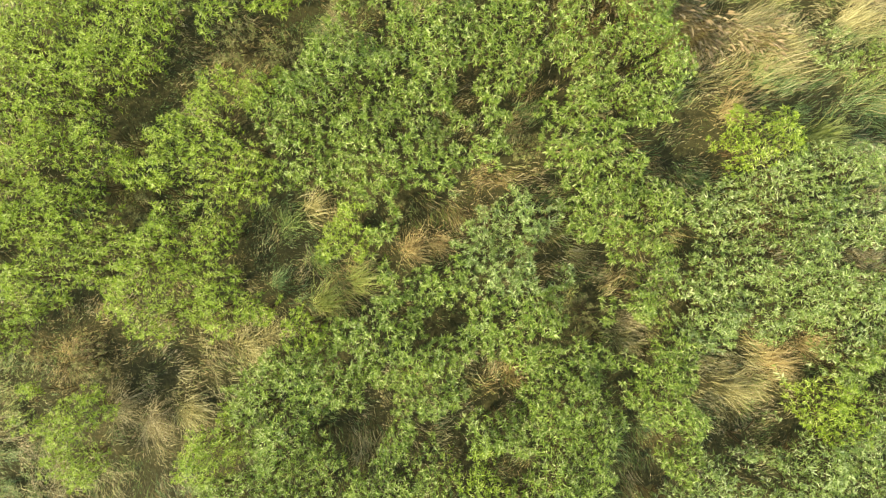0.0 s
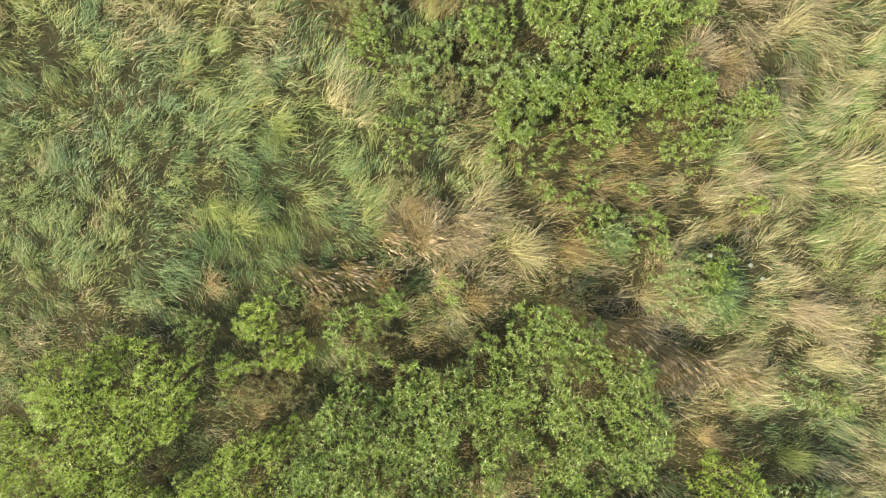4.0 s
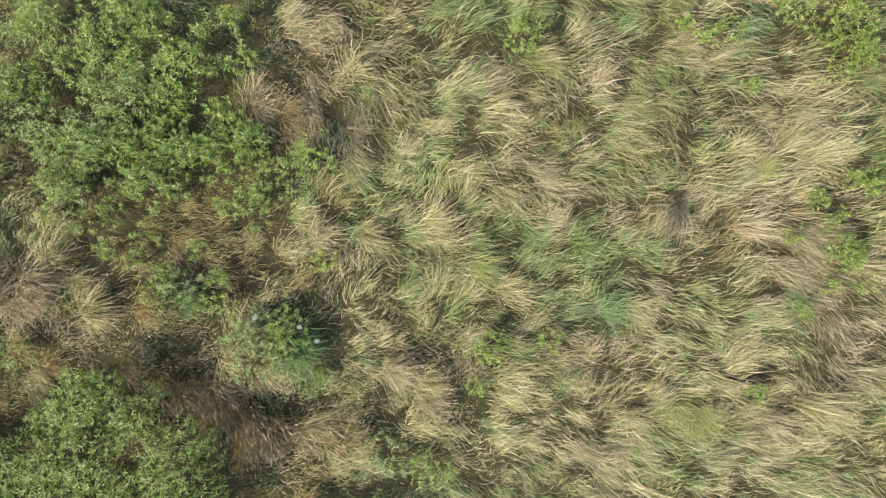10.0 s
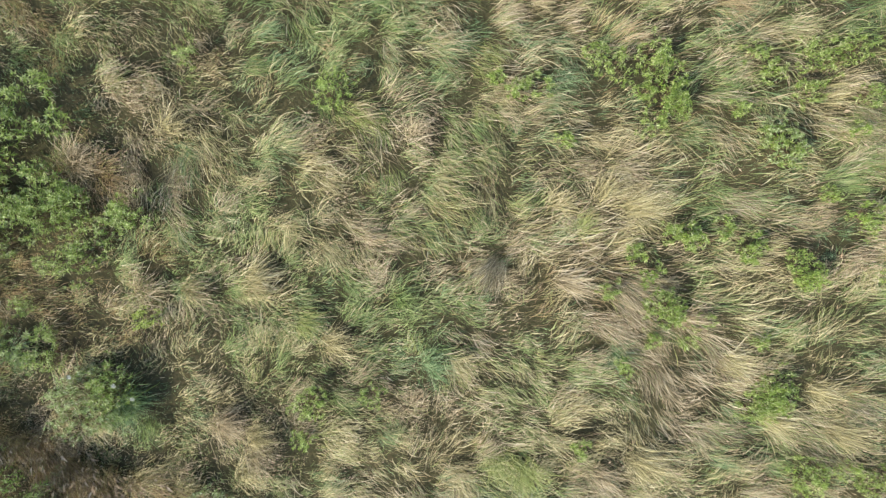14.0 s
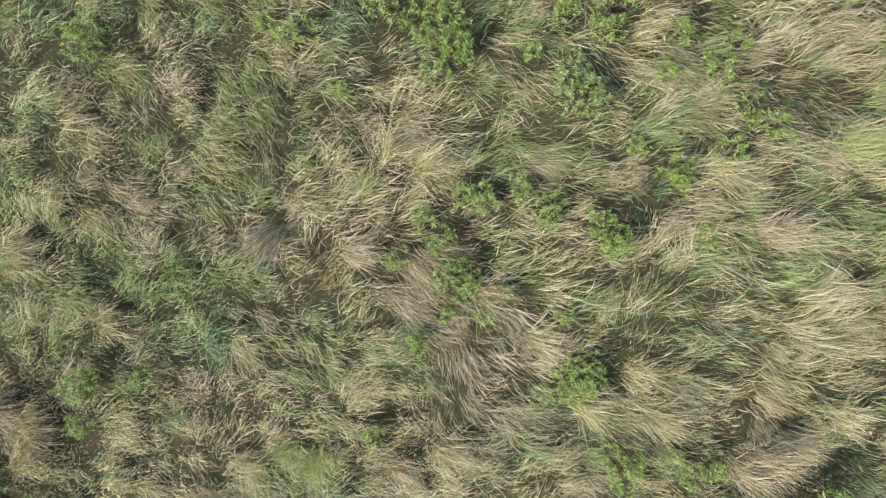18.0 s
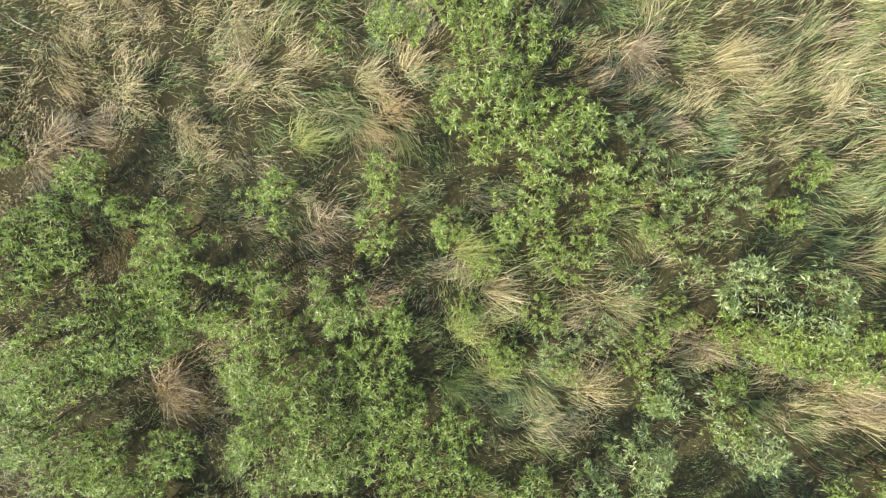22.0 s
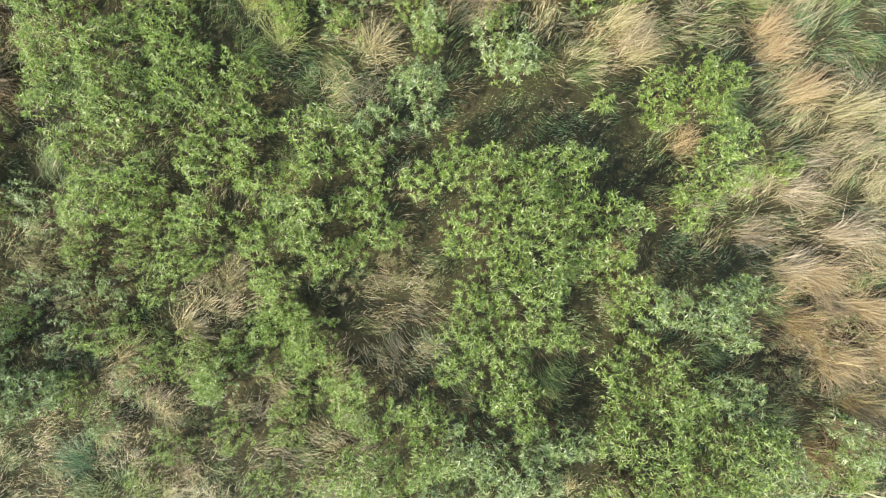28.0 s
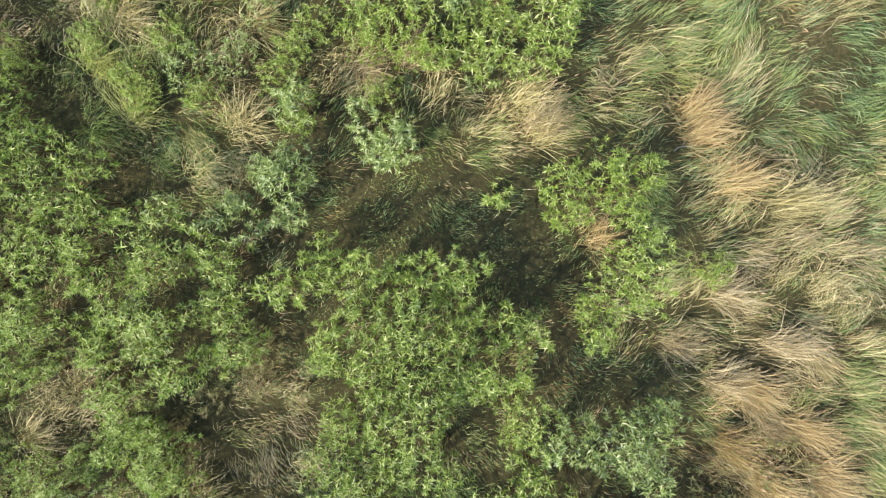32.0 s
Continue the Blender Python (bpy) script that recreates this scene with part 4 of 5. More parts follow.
TUSSOCKS_RUSSET_A = (
    (3.93, 5.15, 0.9, -1.0, 0.7), (4.47, 4.62, 0.8, -0.8, 0.5), (-2.0, 12.35, 0.8, 0.0, 1.0), (-1.02, 7.56, 1.0, -0.1, 0.8),
    (2.58, 6.84, 0.9, 0.0, 0.6), (3.33, 5.03, 0.8, -0.5, 0.5), (3.97, 4.58, 0.8, -0.6, 0.4), (5.11, 4.0, 0.7, -0.6, 0.5),
    (-3.2, 5.6, 0.6, -0.3, 1.2), (-1.64, 5.96, 0.6, 0.2, 1.2), (3.24, 5.03, 0.9, -0.8, 0.5), (3.9, 4.51, 0.9, -0.7, 0.5),
    (4.56, 3.98, 0.8, -0.8, 0.5), (2.22, 5.55, 0.8, -0.4, 0.8), (0.45, 5.55, 0.7, 0.3, 1.0), (40.18, -9.17, 0.9, -0.6, 0.6),
    (5.78, 10.87, 0.8, -0.2, 0.8), (2.33, 4.46, 0.8, -1.2, 0.8), (2.81, 4.07, 0.8, -0.8, 0.8),
)
TUSSOCKS_RUSSET_B = (
    (24.09, -0.64, 0.8, 0.5, 2.0), (39.19, -7.46, 0.9, -0.3, 0.6), (39.22, -10.14, 0.8, -0.8, 0.7), (-8.4, -3.06, 0.8, 0.0, 0.8),
    (1.29, -3.41, 0.6, 0.4, 1.0),
)
TUSSOCKS_GOLD_A = (
    (4.6, 4.32, 0.8, -0.5, 0.4), (-5.54, 6.0, 0.6, 0.0, 1.2), (-0.29, 6.06, 0.7, 0.0, 1.0), (39.7, -6.55, 0.9, -0.6, 0.6),
    (40.49, -7.36, 0.9, -0.5, 0.5), (39.85, -8.18, 0.9, -0.6, 0.6), (40.8, -8.56, 0.9, -0.5, 0.6), (39.89, -3.16, 0.8, 0.3, 0.6),
    (39.35, -2.32, 0.8, 0.3, 0.6), (28.79, 4.38, 0.6, 0.3, 0.8), (39.75, -8.36, 0.9, -0.6, 0.8), (40.66, -8.15, 0.9, -0.4, 0.6),
    (37.55, -3.74, 0.6, 0.3, 0.8), (39.82, -9.76, 0.9, -0.7, 0.6), (39.3, -1.88, 0.8, 0.3, 0.6), (-0.92, -0.57, 0.7, 0.3, 0.7),
    (-0.31, -0.45, 0.6, -0.4, 0.7), (6.92, -3.02, 0.8, 0.2, 0.7), (7.76, -2.64, 0.7, -0.2, 0.6),
)
TUSSOCKS_GOLD_B = (
    (5.93, 2.32, 0.7, 0.4, 0.6),
)
TUSSOCKS_LIME_A = (
    (-0.95, 10.23, 0.5, 0.5, 2.0), (-4.81, 7.38, 0.9, 0.5, 0.6), (-5.39, 7.86, 0.9, -0.8, 0.6), (-3.81, 9.58, 0.8, -0.4, 0.8),
    (9.8, 7.61, 0.7, -0.3, 0.5), (15.74, 9.36, 0.6, 1.0, 1.2), (14.49, 4.4, 0.9, -1.2, 0.9), (13.98, 4.64, 0.7, -1.2, 1.2),
    (23.97, 9.74, 0.8, 0.3, 0.5), (27.22, 3.91, 0.8, 0.2, 0.6), (29.89, 1.71, 0.9, 0.1, 0.5), (29.74, 0.29, 0.8, 0.4, 0.8),
    (30.23, -0.6, 0.8, 1.0, 0.9), (-2.15, -1.31, 0.8, 0.3, 0.5), (-2.89, -1.8, 0.9, 0.4, 0.5), (7.85, 1.84, 0.8, 0.2, 0.5),
)
ZONE_STRAW_P = (
    (9.33, 8.34, 0.65), (13.82, 8.49, 0.52), (16.33, 5.12, 0.71), (14.56, 4.26, 0.72), (16.55, 9.91, 0.68), (17.45, 7.72, 0.46),
    (19.88, 8.02, 0.62), (20.81, 12.07, 0.65), (18.72, 11.29, 0.55), (9.74, 7.01, 0.42), (7.27, 6.79, 0.54), (23.03, 6.47, 0.81),
    (24.46, 6.25, 0.8), (25.74, 5.86, 0.7), (22.82, 5.51, 0.71), (23.89, 4.54, 0.61), (27.02, 5.56, 0.6), (27.64, 4.39, 0.5),
    (34.97, 4.63, 0.87), (36.32, 3.76, 0.87), (35.78, 2.98, 0.78), (28.53, 4.85, 0.4), (39.45, -5.75, 0.77), 
    (40.25, -3.57, 0.87), (40.75, -3.97, 0.76), (40.21, -2.06, 0.54), (38.67, -1.59, 0.54), (36.22, -1.29, 0.76),
    (31.42, -0.27, 0.76), (29.98, -0.79, 0.66),
)
ZONE_STRAW_Q = (
    (38.87, -5.1, 0.5),
)
ZONE_TAN_P = (
    (11.49, 11.53, 0.63), (11.29, 9.48, 0.52), (7.88, 11.77, 0.52), (8.15, 5.16, 0.73), (8.72, 4.27, 0.61), (15.43, 9.15, 0.57),
    (14.5, 7.89, 0.58), (17.7, 5.47, 0.64), (18.81, 7, 0.69), (20.98, 4.97, 0.69), (12.89, 8.63, 0.46), (7.67, 10.51, 0.53),
    (12.09, 5.51, 0.6), (14.35, 12.64, 0.56), (22.41, 4.65, 0.62), (23.62, 4.27, 0.51), (21.91, 3.9, 0.42), (33.06, 4.64, 0.58),
    (33.64, 3.69, 0.44), (34.15, 0.93, 0.45), (27.82, -5.29, 0.68), (27.25, -5.79, 0.57), (28.53, -5.29, 0.45), (25.64, -7.21, 0.81),
    (25.86, -7.85, 0.7), (28.55, -4.59, 0.45), (30.28, -6.49, 0.51), (32.1, -6.08, 0.4), (31.12, -5.69, 0.4), (-0.65, 7.31, 0.75),
    (0.21, 7.07, 0.63), (8.59, 5.57, 0.78),
)
ZONE_TAN_Q = (
    (9.41, 5.31, 0.79), (6.68, 7.26, 0.58), (4.26, 5.69, 0.77), (0.71, 7.7, 0.5), (1.2, 6.32, 0.63), (3.48, 6.07, 0.64),
)
ZONE_GREEN_EDGE = (
    (2.69, 8.98, 0.87), (1.94, 9.58, 0.74), (3.45, 8.12, 0.76), (4.18, 9.62, 0.63),
    (2.96, 7.22, 0.63), (5.1, 8.14, 0.51), (5.83, 9.41, 0.5),
)
ZONE_RUSSET_EDGE = (
    (0.46, 9.31, 0.56), (1.45, 9.21, 0.5), (4.2, 8.63, 0.5), (0.71, 9.93, 0.49),
    (-0.48, 12.16, 0.72), (-2.13, 12.35, 0.6), (4.73, 7.75, 0.51), (2.17, 10.81, 0.43),
)
ZONE_GREEN_END_A = (
    (41.66, -5.55, 0.6), (41.33, -6.61, 0.55), (40.78, -5.63, 0.44), (41.91, -7.38, 0.55), (41.29, -9.12, 0.56),
    (40.89, -2.7, 0.48),
)
ZONE_GREEN_P = (
    (14.09, 10.66, 0.51), (14.24, 6.47, 0.53), (16.87, 12.65, 0.55), (17.62, 12.83, 0.55), (19.01, 12.35, 0.55), (12.62, 7.21, 0.47),
    (10.49, 12.35, 0.46), (10.21, 6.76, 0.48), (16.33, 6.08, 0.52), (13.84, 9.53, 0.4), (10.75, 7.96, 0.47), (9.37, 8.94, 0.47),
    (18.18, 10.98, 0.55), (20.88, 10.45, 0.55), (26.42, 5.07, 0.5), (27.54, 3.8, 0.51), (26.86, 2.26, 0.52), (29.84, -0.27, 0.73),
    (31.15, 0.2, 0.62), (32.57, 0.11, 0.61), (30.62, 0.9, 0.61), (28.88, -0.36, 0.63), (34.24, 1.93, 0.6), (41.49, -2.06, 0.96),
    (42.42, -2.32, 0.85), (42.08, -3.54, 0.65), (42.14, -5.07, 0.65), (42.12, -6.4, 0.55), (41.73, -8.03, 0.67), (41.67, -9.76, 0.79),
    (24.65, -8.4, 0.82), (40.97, -1.97, 0.64),
)
ZONE_GREEN_Q = (
    (41.69, -10.71, 0.68), (9.09, 11.09, 0.63), (9.31, 9.47, 0.77), (11.36, 6.51, 0.79), (10.44, 6.11, 0.52), (2.19, 8.85, 0.62),
    (2.84, 6.59, 0.57), (12.37, 7.58, 0.78), (7.48, 3.56, 0.79), (8.6, 2.74, 0.8),
)
# blue-green grass, and shade beside herbs and thickets put into the same colour
ZONE_BLUE_SHADE_P = (
    (9.12, 10.81, 0.52), (9.68, 10.28, 0.47), (9.78, 7.74, 0.47), (10.95, 7.17, 0.59), (12, 6.55, 0.53), (11.43, 12.76, 0.45),
    (13.59, 13.54, 0.55), (20.82, 9.02, 0.5), (20, 11.24, 0.44), (8.57, 7.76, 0.42), (17.79, 7.6, 0.34), (4.6, 12.8, 0.58),
    (40.45, -1.89, 0.64), (41.74, -2.74, 0.64), (42.12, -4.2, 0.54), (24.49, -8.01, 0.59), (34.87, -2.91, 0.66), (33.9, -2.75, 0.55),
    (35.71, -3.26, 0.55), (36.35, -4.14, 0.55), (-4.94, 8.73, 0.73), (-4.49, 8.13, 0.73), (-2.73, 7.05, 0.74), (-4.62, 11, 0.6),
    (-5.87, 6.27, 0.74), (-2.71, 7.79, 0.62), (-5.68, 5.27, 0.62), (8.16, 3.42, 0.66),
)
ZONE_RUSSET_P = (
    (5.29, 11.16, 0.65), (5.26, 8.18, 0.72), (4.2, 8.81, 0.72), (3.72, 7.84, 0.61), (4.48, 14.05, 0.69), (4.64, 13.25, 0.58),
    (15.88, 9.59, 0.25), (6.97, 9.35, 0.47), (23.45, 2.42, 0.47), (22.95, 1.62, 0.42), (24.31, -0.42, 0.59), (29.77, 5.05, 0.3),
    (31.23, 3.26, 0.25), (27.65, 1.94, 0.36), (38.6, -8.24, 0.51), (38.05, -5.53, 0.44), (37.16, -8.02, 0.36), (39.69, -10.41, 0.4),
    (38.78, -8.62, 0.51), (36.75, -6.11, 0.33), (31.69, -5.09, 0.36), (25.62, -4.02, 0.57), (31.53, -5.99, 0.4), (39.37, -9.3, 0.51),
    (38.59, -7.43, 0.34),
)
ZONE_GOLD_P = (
    (39.72, -7.26, 0.78), (39.27, -8.23, 0.73), (40.82, -8.35, 0.67), (40.61, -7.18, 0.56), (36.84, -1.5, 0.43), (37.47, -3.22, 0.35),
    (41.09, -8.86, 0.56), (39.99, -8.81, 0.56),
)
ZONE_LIME_P = (
    (40.9, -7.56, 0.5), (41.62, -6.99, 0.44), (40.74, -8, 0.33), (-3.61, 9.72, 0.61), (-5.55, 8.12, 0.61), (-4.77, 7.15, 0.61),
    (-2.31, 9.38, 0.55), (-3.28, 8.88, 0.55), (-1.98, 8.29, 0.49), (11.37, 12.14, 0.51), (-0.98, 10.25, 0.34),
)
# more dark spots, many of them cast shade, given as low thin grass
ZONE_LOW_SHADE_P = (
    (11.43, 12.76, 0.34), (13.97, 10.44, 0.4), (12.38, 7.21, 0.35), (19.93, 6.52, 0.4), (9.46, 10.57, 0.35), (13.59, 13.54, 0.44),
    (32.7, 3.14, 0.49), (34.8, -3.07, 1.04), (33.83, -2.51, 0.73), (27.87, -0.01, 0.63), (35.78, -3.52, 0.83), (25.35, 2.15, 0.47),
    (23.98, 2.87, 0.36), (26.86, 0.34, 0.42), (34.64, -2.98, 0.99), (35.84, -3.84, 0.77), (36.52, -4.5, 0.55), (33.7, -2.61, 0.66),
    (38.96, -9, 0.51), (41.11, -10.86, 0.57), (31.27, -7.47, 0.69), (-2.97, 6.92, 0.62), (-1.88, 6.8, 0.56), (6.04, 6.74, 0.58),
    (1.58, 5.55, 0.51), (2.98, 5.81, 0.51),
)
TUSSOCKS_REED = (
    (2.95, 5.31, 0.75, -0.9, 0.3), (3.45, 5.18, 0.75, -0.9, 0.3), (3.96, 4.96, 0.75, -0.95, 0.3), (4.47, 4.74, 0.75, -1, 0.3),
    (4.91, 4.54, 0.75, -1, 0.3), (5.36, 4.36, 0.75, -0.9, 0.3), (5.86, 4.19, 0.75, -0.8, 0.3), (6.37, 4.02, 0.75, -0.6, 0.3),
    (4.22, 4.62, 0.75, -1, 0.3), (5.11, 4.07, 0.75, -1, 0.3), (-1.61, 7.15, 0.75, -0.3, 0.3), (-0.85, 7.08, 0.75, -0.4, 0.3),
    (-0.08, 7.25, 0.75, -0.2, 0.3), (-3.56, 6.42, 0.75, -0.6, 0.3), (-3.18, 6.29, 0.75, -0.5, 0.3), (-2.53, 6.41, 0.75, -0.3, 0.3),
)
UMBELS = ((5.39, 6.73, 1.05), (6.26, 6.52, 1.0), (6.58, 6.22, 0.95))
STICKS = ((-0.07, 4.88, 0.45, 0.7, 0.45), (-0.28, 4.87, 0.4, 0.9, 0.5), (-1.04, 6.94, 0.5, 2.6, 0.3), (25.86, 2.55, 0.35, 0.9, 0.5), (39.07, -2.48, 0.35, 0.35, 0.4), (23.13, 3.98, 0.5, 0.2, 0.3), (-0.04, 4.91, 0.45, 0.9, 0.5))


# ---- shrubs ----
def bush(x, y, tip, h, hue, name, label, category, leaf=0.085, count=24, stems=4, group=""):
    """A many-stemmed bush: stems from one stool fork into upright shoots, each ending in a star of narrow leaves. tip: where its shoots end, from the foot."""
    root = tagged(new(name), label, category, group)
    root.matrix_world = pose(x, y, float(height(x, y)))
    a = np.arctan2(tip[:, 1], tip[:, 0]) + rng.normal(0, 0.2, len(tip))
    k = np.floor(a / (2 * math.pi) * stems + rng.random()).astype(int) % stems
    for s in range(stems):
        t = tip[k == s]
        m = len(t)
        if not m:
            continue
        foot = np.array([0.05 * math.cos(1.26 * s), 0.05 * math.sin(1.26 * s), -0.03])
        fork = np.array([0.25 * t[:, 0].mean(), 0.25 * t[:, 1].mean(), h * 0.25])
        low = fork + (t - fork) * [0.72, 0.72, 0.3] + rng.normal(0, 0.02, (m, 3))
        stem = part("stem", tri_mesh("stem", *tubes(foot[None], fork[None], [0.022], [0.014]), BARK), root)
        fork_each = np.repeat(fork[None], m, 0)
        twigs = join(leaves(fork_each, unit(low - fork_each), np.linalg.norm(low - fork_each, axis=1), np.full(m, 0.012)), leaves(low, unit(t - low), np.linalg.norm(t - low, axis=1), np.full(m, 0.008)))
        tagged(part("twig_spray", tri_mesh("twig_spray", *twigs, BARK), stem), kind="stuff")
        # a star of leaves at the tip, longer ones spreading and drooping lower down
        star = count * 2 // 5
        f = 1 - rng.random((m, count)) ** 1.2 * 0.8
        f[:, :star] = rng.uniform(0.975, 1.0, (m, star))
        base = low[:, None] + (t - low)[:, None] * f[..., None]
        turn = rng.random((m, 1)) * 6.28 + np.arange(count) * 2.4 + rng.normal(0, 0.25, (m, count))
        rise = np.where(f > 0.97, rng.uniform(0.1, 0.75, (m, count)), (f - 0.85) * 1.5 + rng.normal(0.1, 0.25, (m, count)))
        lean_out = unit(t * [1, 1, 0] + 1e-6) * 0.15
        d = unit(np.stack([np.cos(turn), np.sin(turn), rise], -1) + lean_out[:, None] + rng.normal(0, 0.12, (m, 1, 3)))
        size = leaf * rng.uniform(0.75, 1.3, (m, 1)) * rng.uniform(0.75, 1.25, (m, count)) * np.where(f > 0.97, 0.85, 1.05)
        lv = leaves(base.reshape(-1, 3), d.reshape(-1, 3), size.ravel(), size.ravel() * rng.uniform(0.15, 0.23, m * count))
        tagged(part("foliage", tri_mesh("foliage", *lv, LEAF[hue]), stem), kind="stuff")
    return root


SHRUB_LABEL = dict(
    yellow="bushy yellow-green willow shrub with narrow leaves in rank meadow",
    fresh="fresh green willow shrub with upright leafy plumes",
    green="dense mid-green willow shrub with whorled narrow leaves",
    grey="grey-green willow shrub with pale narrow leaves above grass")
HERB_LABEL = dict(
    yellow="low bright green leafy herb clump among meadow grass",
    green="low mid-green leafy herb clump among leaning grass",
    grey="low grey-green leafy herb clump among dry grass",
    brown="withered brown herb clump with curled dead leaves")
SHRUBS = dict(yellow=SHRUBS_YELLOW_A + SHRUBS_YELLOW_B, fresh=SHRUBS_FRESH_A + SHRUBS_FRESH_B + SHRUBS_FRESH_C + SHRUBS_FRESH_D + SHRUBS_FRESH_E, green=SHRUBS_GREEN_A + SHRUBS_GREEN_B + SHRUBS_GREEN_C + SHRUBS_GREEN_D + SHRUBS_GREEN_E + SHRUBS_GREEN_F + SHRUBS_GREEN_G + SHRUBS_EDGE_A, grey=SHRUBS_GREY_A + SHRUBS_GREY_B + SHRUBS_GREY_C)
OPENINGS = OPENINGS_A + OPENINGS_B + OPENINGS_C
HERBS = dict(yellow=(HERBS_YELLOW_A + HERBS_YELLOW_B + HERBS_YELLOW_C + HERBS_YELLOW_MEADOW), green=(HERBS_GREEN_EDGE + HERBS_GREEN_MEADOW + HERBS_GREEN_A + HERBS_GREEN_B + HERBS_GREEN_C + HERBS_GREEN_D), grey=(HERBS_GREY_A + HERBS_GREY_B + HERBS_GREY_C), brown=(HERBS_BROWN_A + HERBS_BROWN_B + HERBS_BROWN_C))
ROUNDS = np.array([(*row, n) for n, rows in enumerate(SHRUBS.values()) for row in rows])
HOLES = np.array(OPENINGS)


def ragged(x, y):
    """How far the edge of a thicket wanders, in metres."""
    return 0.26 * (drift(x, y, 0.42, 5) - 0.5) + 0.2 * (drift(x, y, 0.19, 6) - 0.5)


def thicket(x, y):
    """For places on the plan: how deep they lie inside the thickets, the growth's height there and its hue."""
    depth, tall_here, hue_here = np.full(len(x), -9.0), np.ones(len(x)), np.zeros(len(x), int)
    best = np.full(len(x), -9.0)
    for rx, ry, rr, rh, n in ROUNDS:
        into = rr * 1.12 - np.hypot(x - rx, y - ry)
        depth = np.maximum(depth, into)
        nearer = into / rr > best
        best[nearer], tall_here[nearer], hue_here[nearer] = (into / rr)[nearer], rh, int(n)
    for ox_, oy_, orad in HOLES:
        depth = np.minimum(depth, np.hypot(x - ox_, y - oy_) - orad)
    return depth + ragged(x, y), tall_here, hue_here


# one stool to each square metre or so of thicket, and one to each small clump
SX, SY = np.meshgrid(np.arange(-13, 46, 0.92), np.arange(-14, 15, 0.92), indexing="ij")
sx, sy = SX.ravel() + rng.uniform(-0.28, 0.28, SX.size), SY.ravel() + rng.uniform(-0.28, 0.28, SX.size)
keep = thicket(sx, sy)[0] > 0.12
sx, sy = sx[keep], sy[keep]
for rx, ry, rr, rh, n in ROUNDS:
    if np.hypot(sx - rx, sy - ry).min() > max(0.62, 0.8 * rr):
        sx, sy = np.append(sx, rx), np.append(sy, ry)
# shoots stand a hand's width or two apart and belong to the nearest stool
PX, PY = np.meshgrid(np.arange(-13, 46, 0.124), np.arange(-14, 15, 0.124), indexing="ij")
px, py = PX.ravel() + rng.uniform(-0.06, 0.06, PX.size), PY.ravel() + rng.uniform(-0.06, 0.06, PX.size)
inside, tall_px, hue_px = thicket(px, py)
keep = (inside > 0) & (drift(px, py, 0.4, 3) + 0.22 * rng.random(px.size) > np.where(py > 9, 0.5, 0.32))
px, py, inside, tall_px, hue_px = px[keep], py[keep], inside[keep], tall_px[keep], hue_px[keep]
owner, gap_to = np.zeros(len(px), int), np.full(len(px), 1e9)
for n in range(len(sx)):
    d = np.hypot(px - sx[n], py - sy[n])
    owner[d < gap_to] = n
    gap_to = np.minimum(gap_to, d)
rise_px = tall_px * (0.62 + 0.38 * np.sqrt(np.clip(inside / 0.4, 0, 1))) * (0.78 + 0.62 * drift(px, py, 0.55, 4)) * rng.uniform(0.86, 1.08, len(px))
HUES = tuple(SHRUBS)
for n in range(len(sx)):
    mine = (owner == n) & (gap_to < 1.3)
    if mine.sum() < 4:
        continue
    hue = HUES[np.bincount(hue_px[mine], minlength=4).argmax()]
    tip = np.column_stack([px[mine] - sx[n], py[mine] - sy[n], rise_px[mine]])
    bush(sx[n], sy[n], tip, float(tall_px[mine].mean()), hue, "willow_shrub", SHRUB_LABEL[hue], "shrub", 0.081 if hue in ("yellow", "fresh") else 0.088, group="willow shrubs")
for hue, rows in HERBS.items():
    for x, y, r, h in rows:
        m = max(22, int((95 if hue == "yellow" else 52) * math.pi * (r + 0.08) ** 2))
        u, a = np.sqrt(rng.random(m)), rng.random(m) * 2 * math.pi
        lobe = rng.uniform(0, 6.28, 3)
        rho = r * 1.08 * u * (1 + 0.16 * np.sin(2 * a + lobe[0]) + 0.13 * np.sin(3 * a + lobe[1]) + 0.1 * np.sin(5 * a + lobe[2]))
        tip = np.column_stack([rho * np.cos(a), rho * np.sin(a), h * (1 - 0.4 * u ** 2.2) * rng.uniform(0.75, 1.08, m)])
        bush(x, y, tip, h, "fresh" if hue == "yellow" and x > 8 else hue, "herb_clump", HERB_LABEL[hue], "herb", 0.056 if hue == "yellow" else 0.066, 18, 3, "herb clumps")

# ---- meadow grass ----
KINDS = ("straw", "tan", "green", "blue", "russet", "gold", "lime", "low")
ZONES = ((ZONE_STRAW_A + ZONE_STRAW_B + ZONE_STRAW_P + ZONE_STRAW_Q), (ZONE_TAN_A + ZONE_TAN_P + ZONE_TAN_Q), (ZONE_GREEN_A + ZONE_GREEN_EDGE + ZONE_GREEN_END_A + ZONE_GREEN_P + ZONE_GREEN_Q), (ZONE_BLUE_A + ZONE_BLUE_SHADE_P), (ZONE_RUSSET_A + ZONE_RUSSET_EDGE + ZONE_RUSSET_P), (ZONE_GOLD_A + ZONE_GOLD_P), (ZONE_LIME_A + ZONE_LIME_P), (ZONE_LOW_SHADE_A + ZONE_LOW_SHADE_P))
gap = 0.33
TX, TY = np.meshgrid(np.arange(-13, 48, gap), np.arange(-14, 18, gap), indexing="ij")
tx, ty = TX.ravel() + rng.uniform(-0.2, 0.2, TX.size), TY.ravel() + rng.uniform(-0.2, 0.2, TX.size)
inside = in_strip(tx, ty, 11.2, 6.6)
beyond = in_strip(tx, ty, 20, 15) & ~inside & (rng.random(len(tx)) < 0.6)
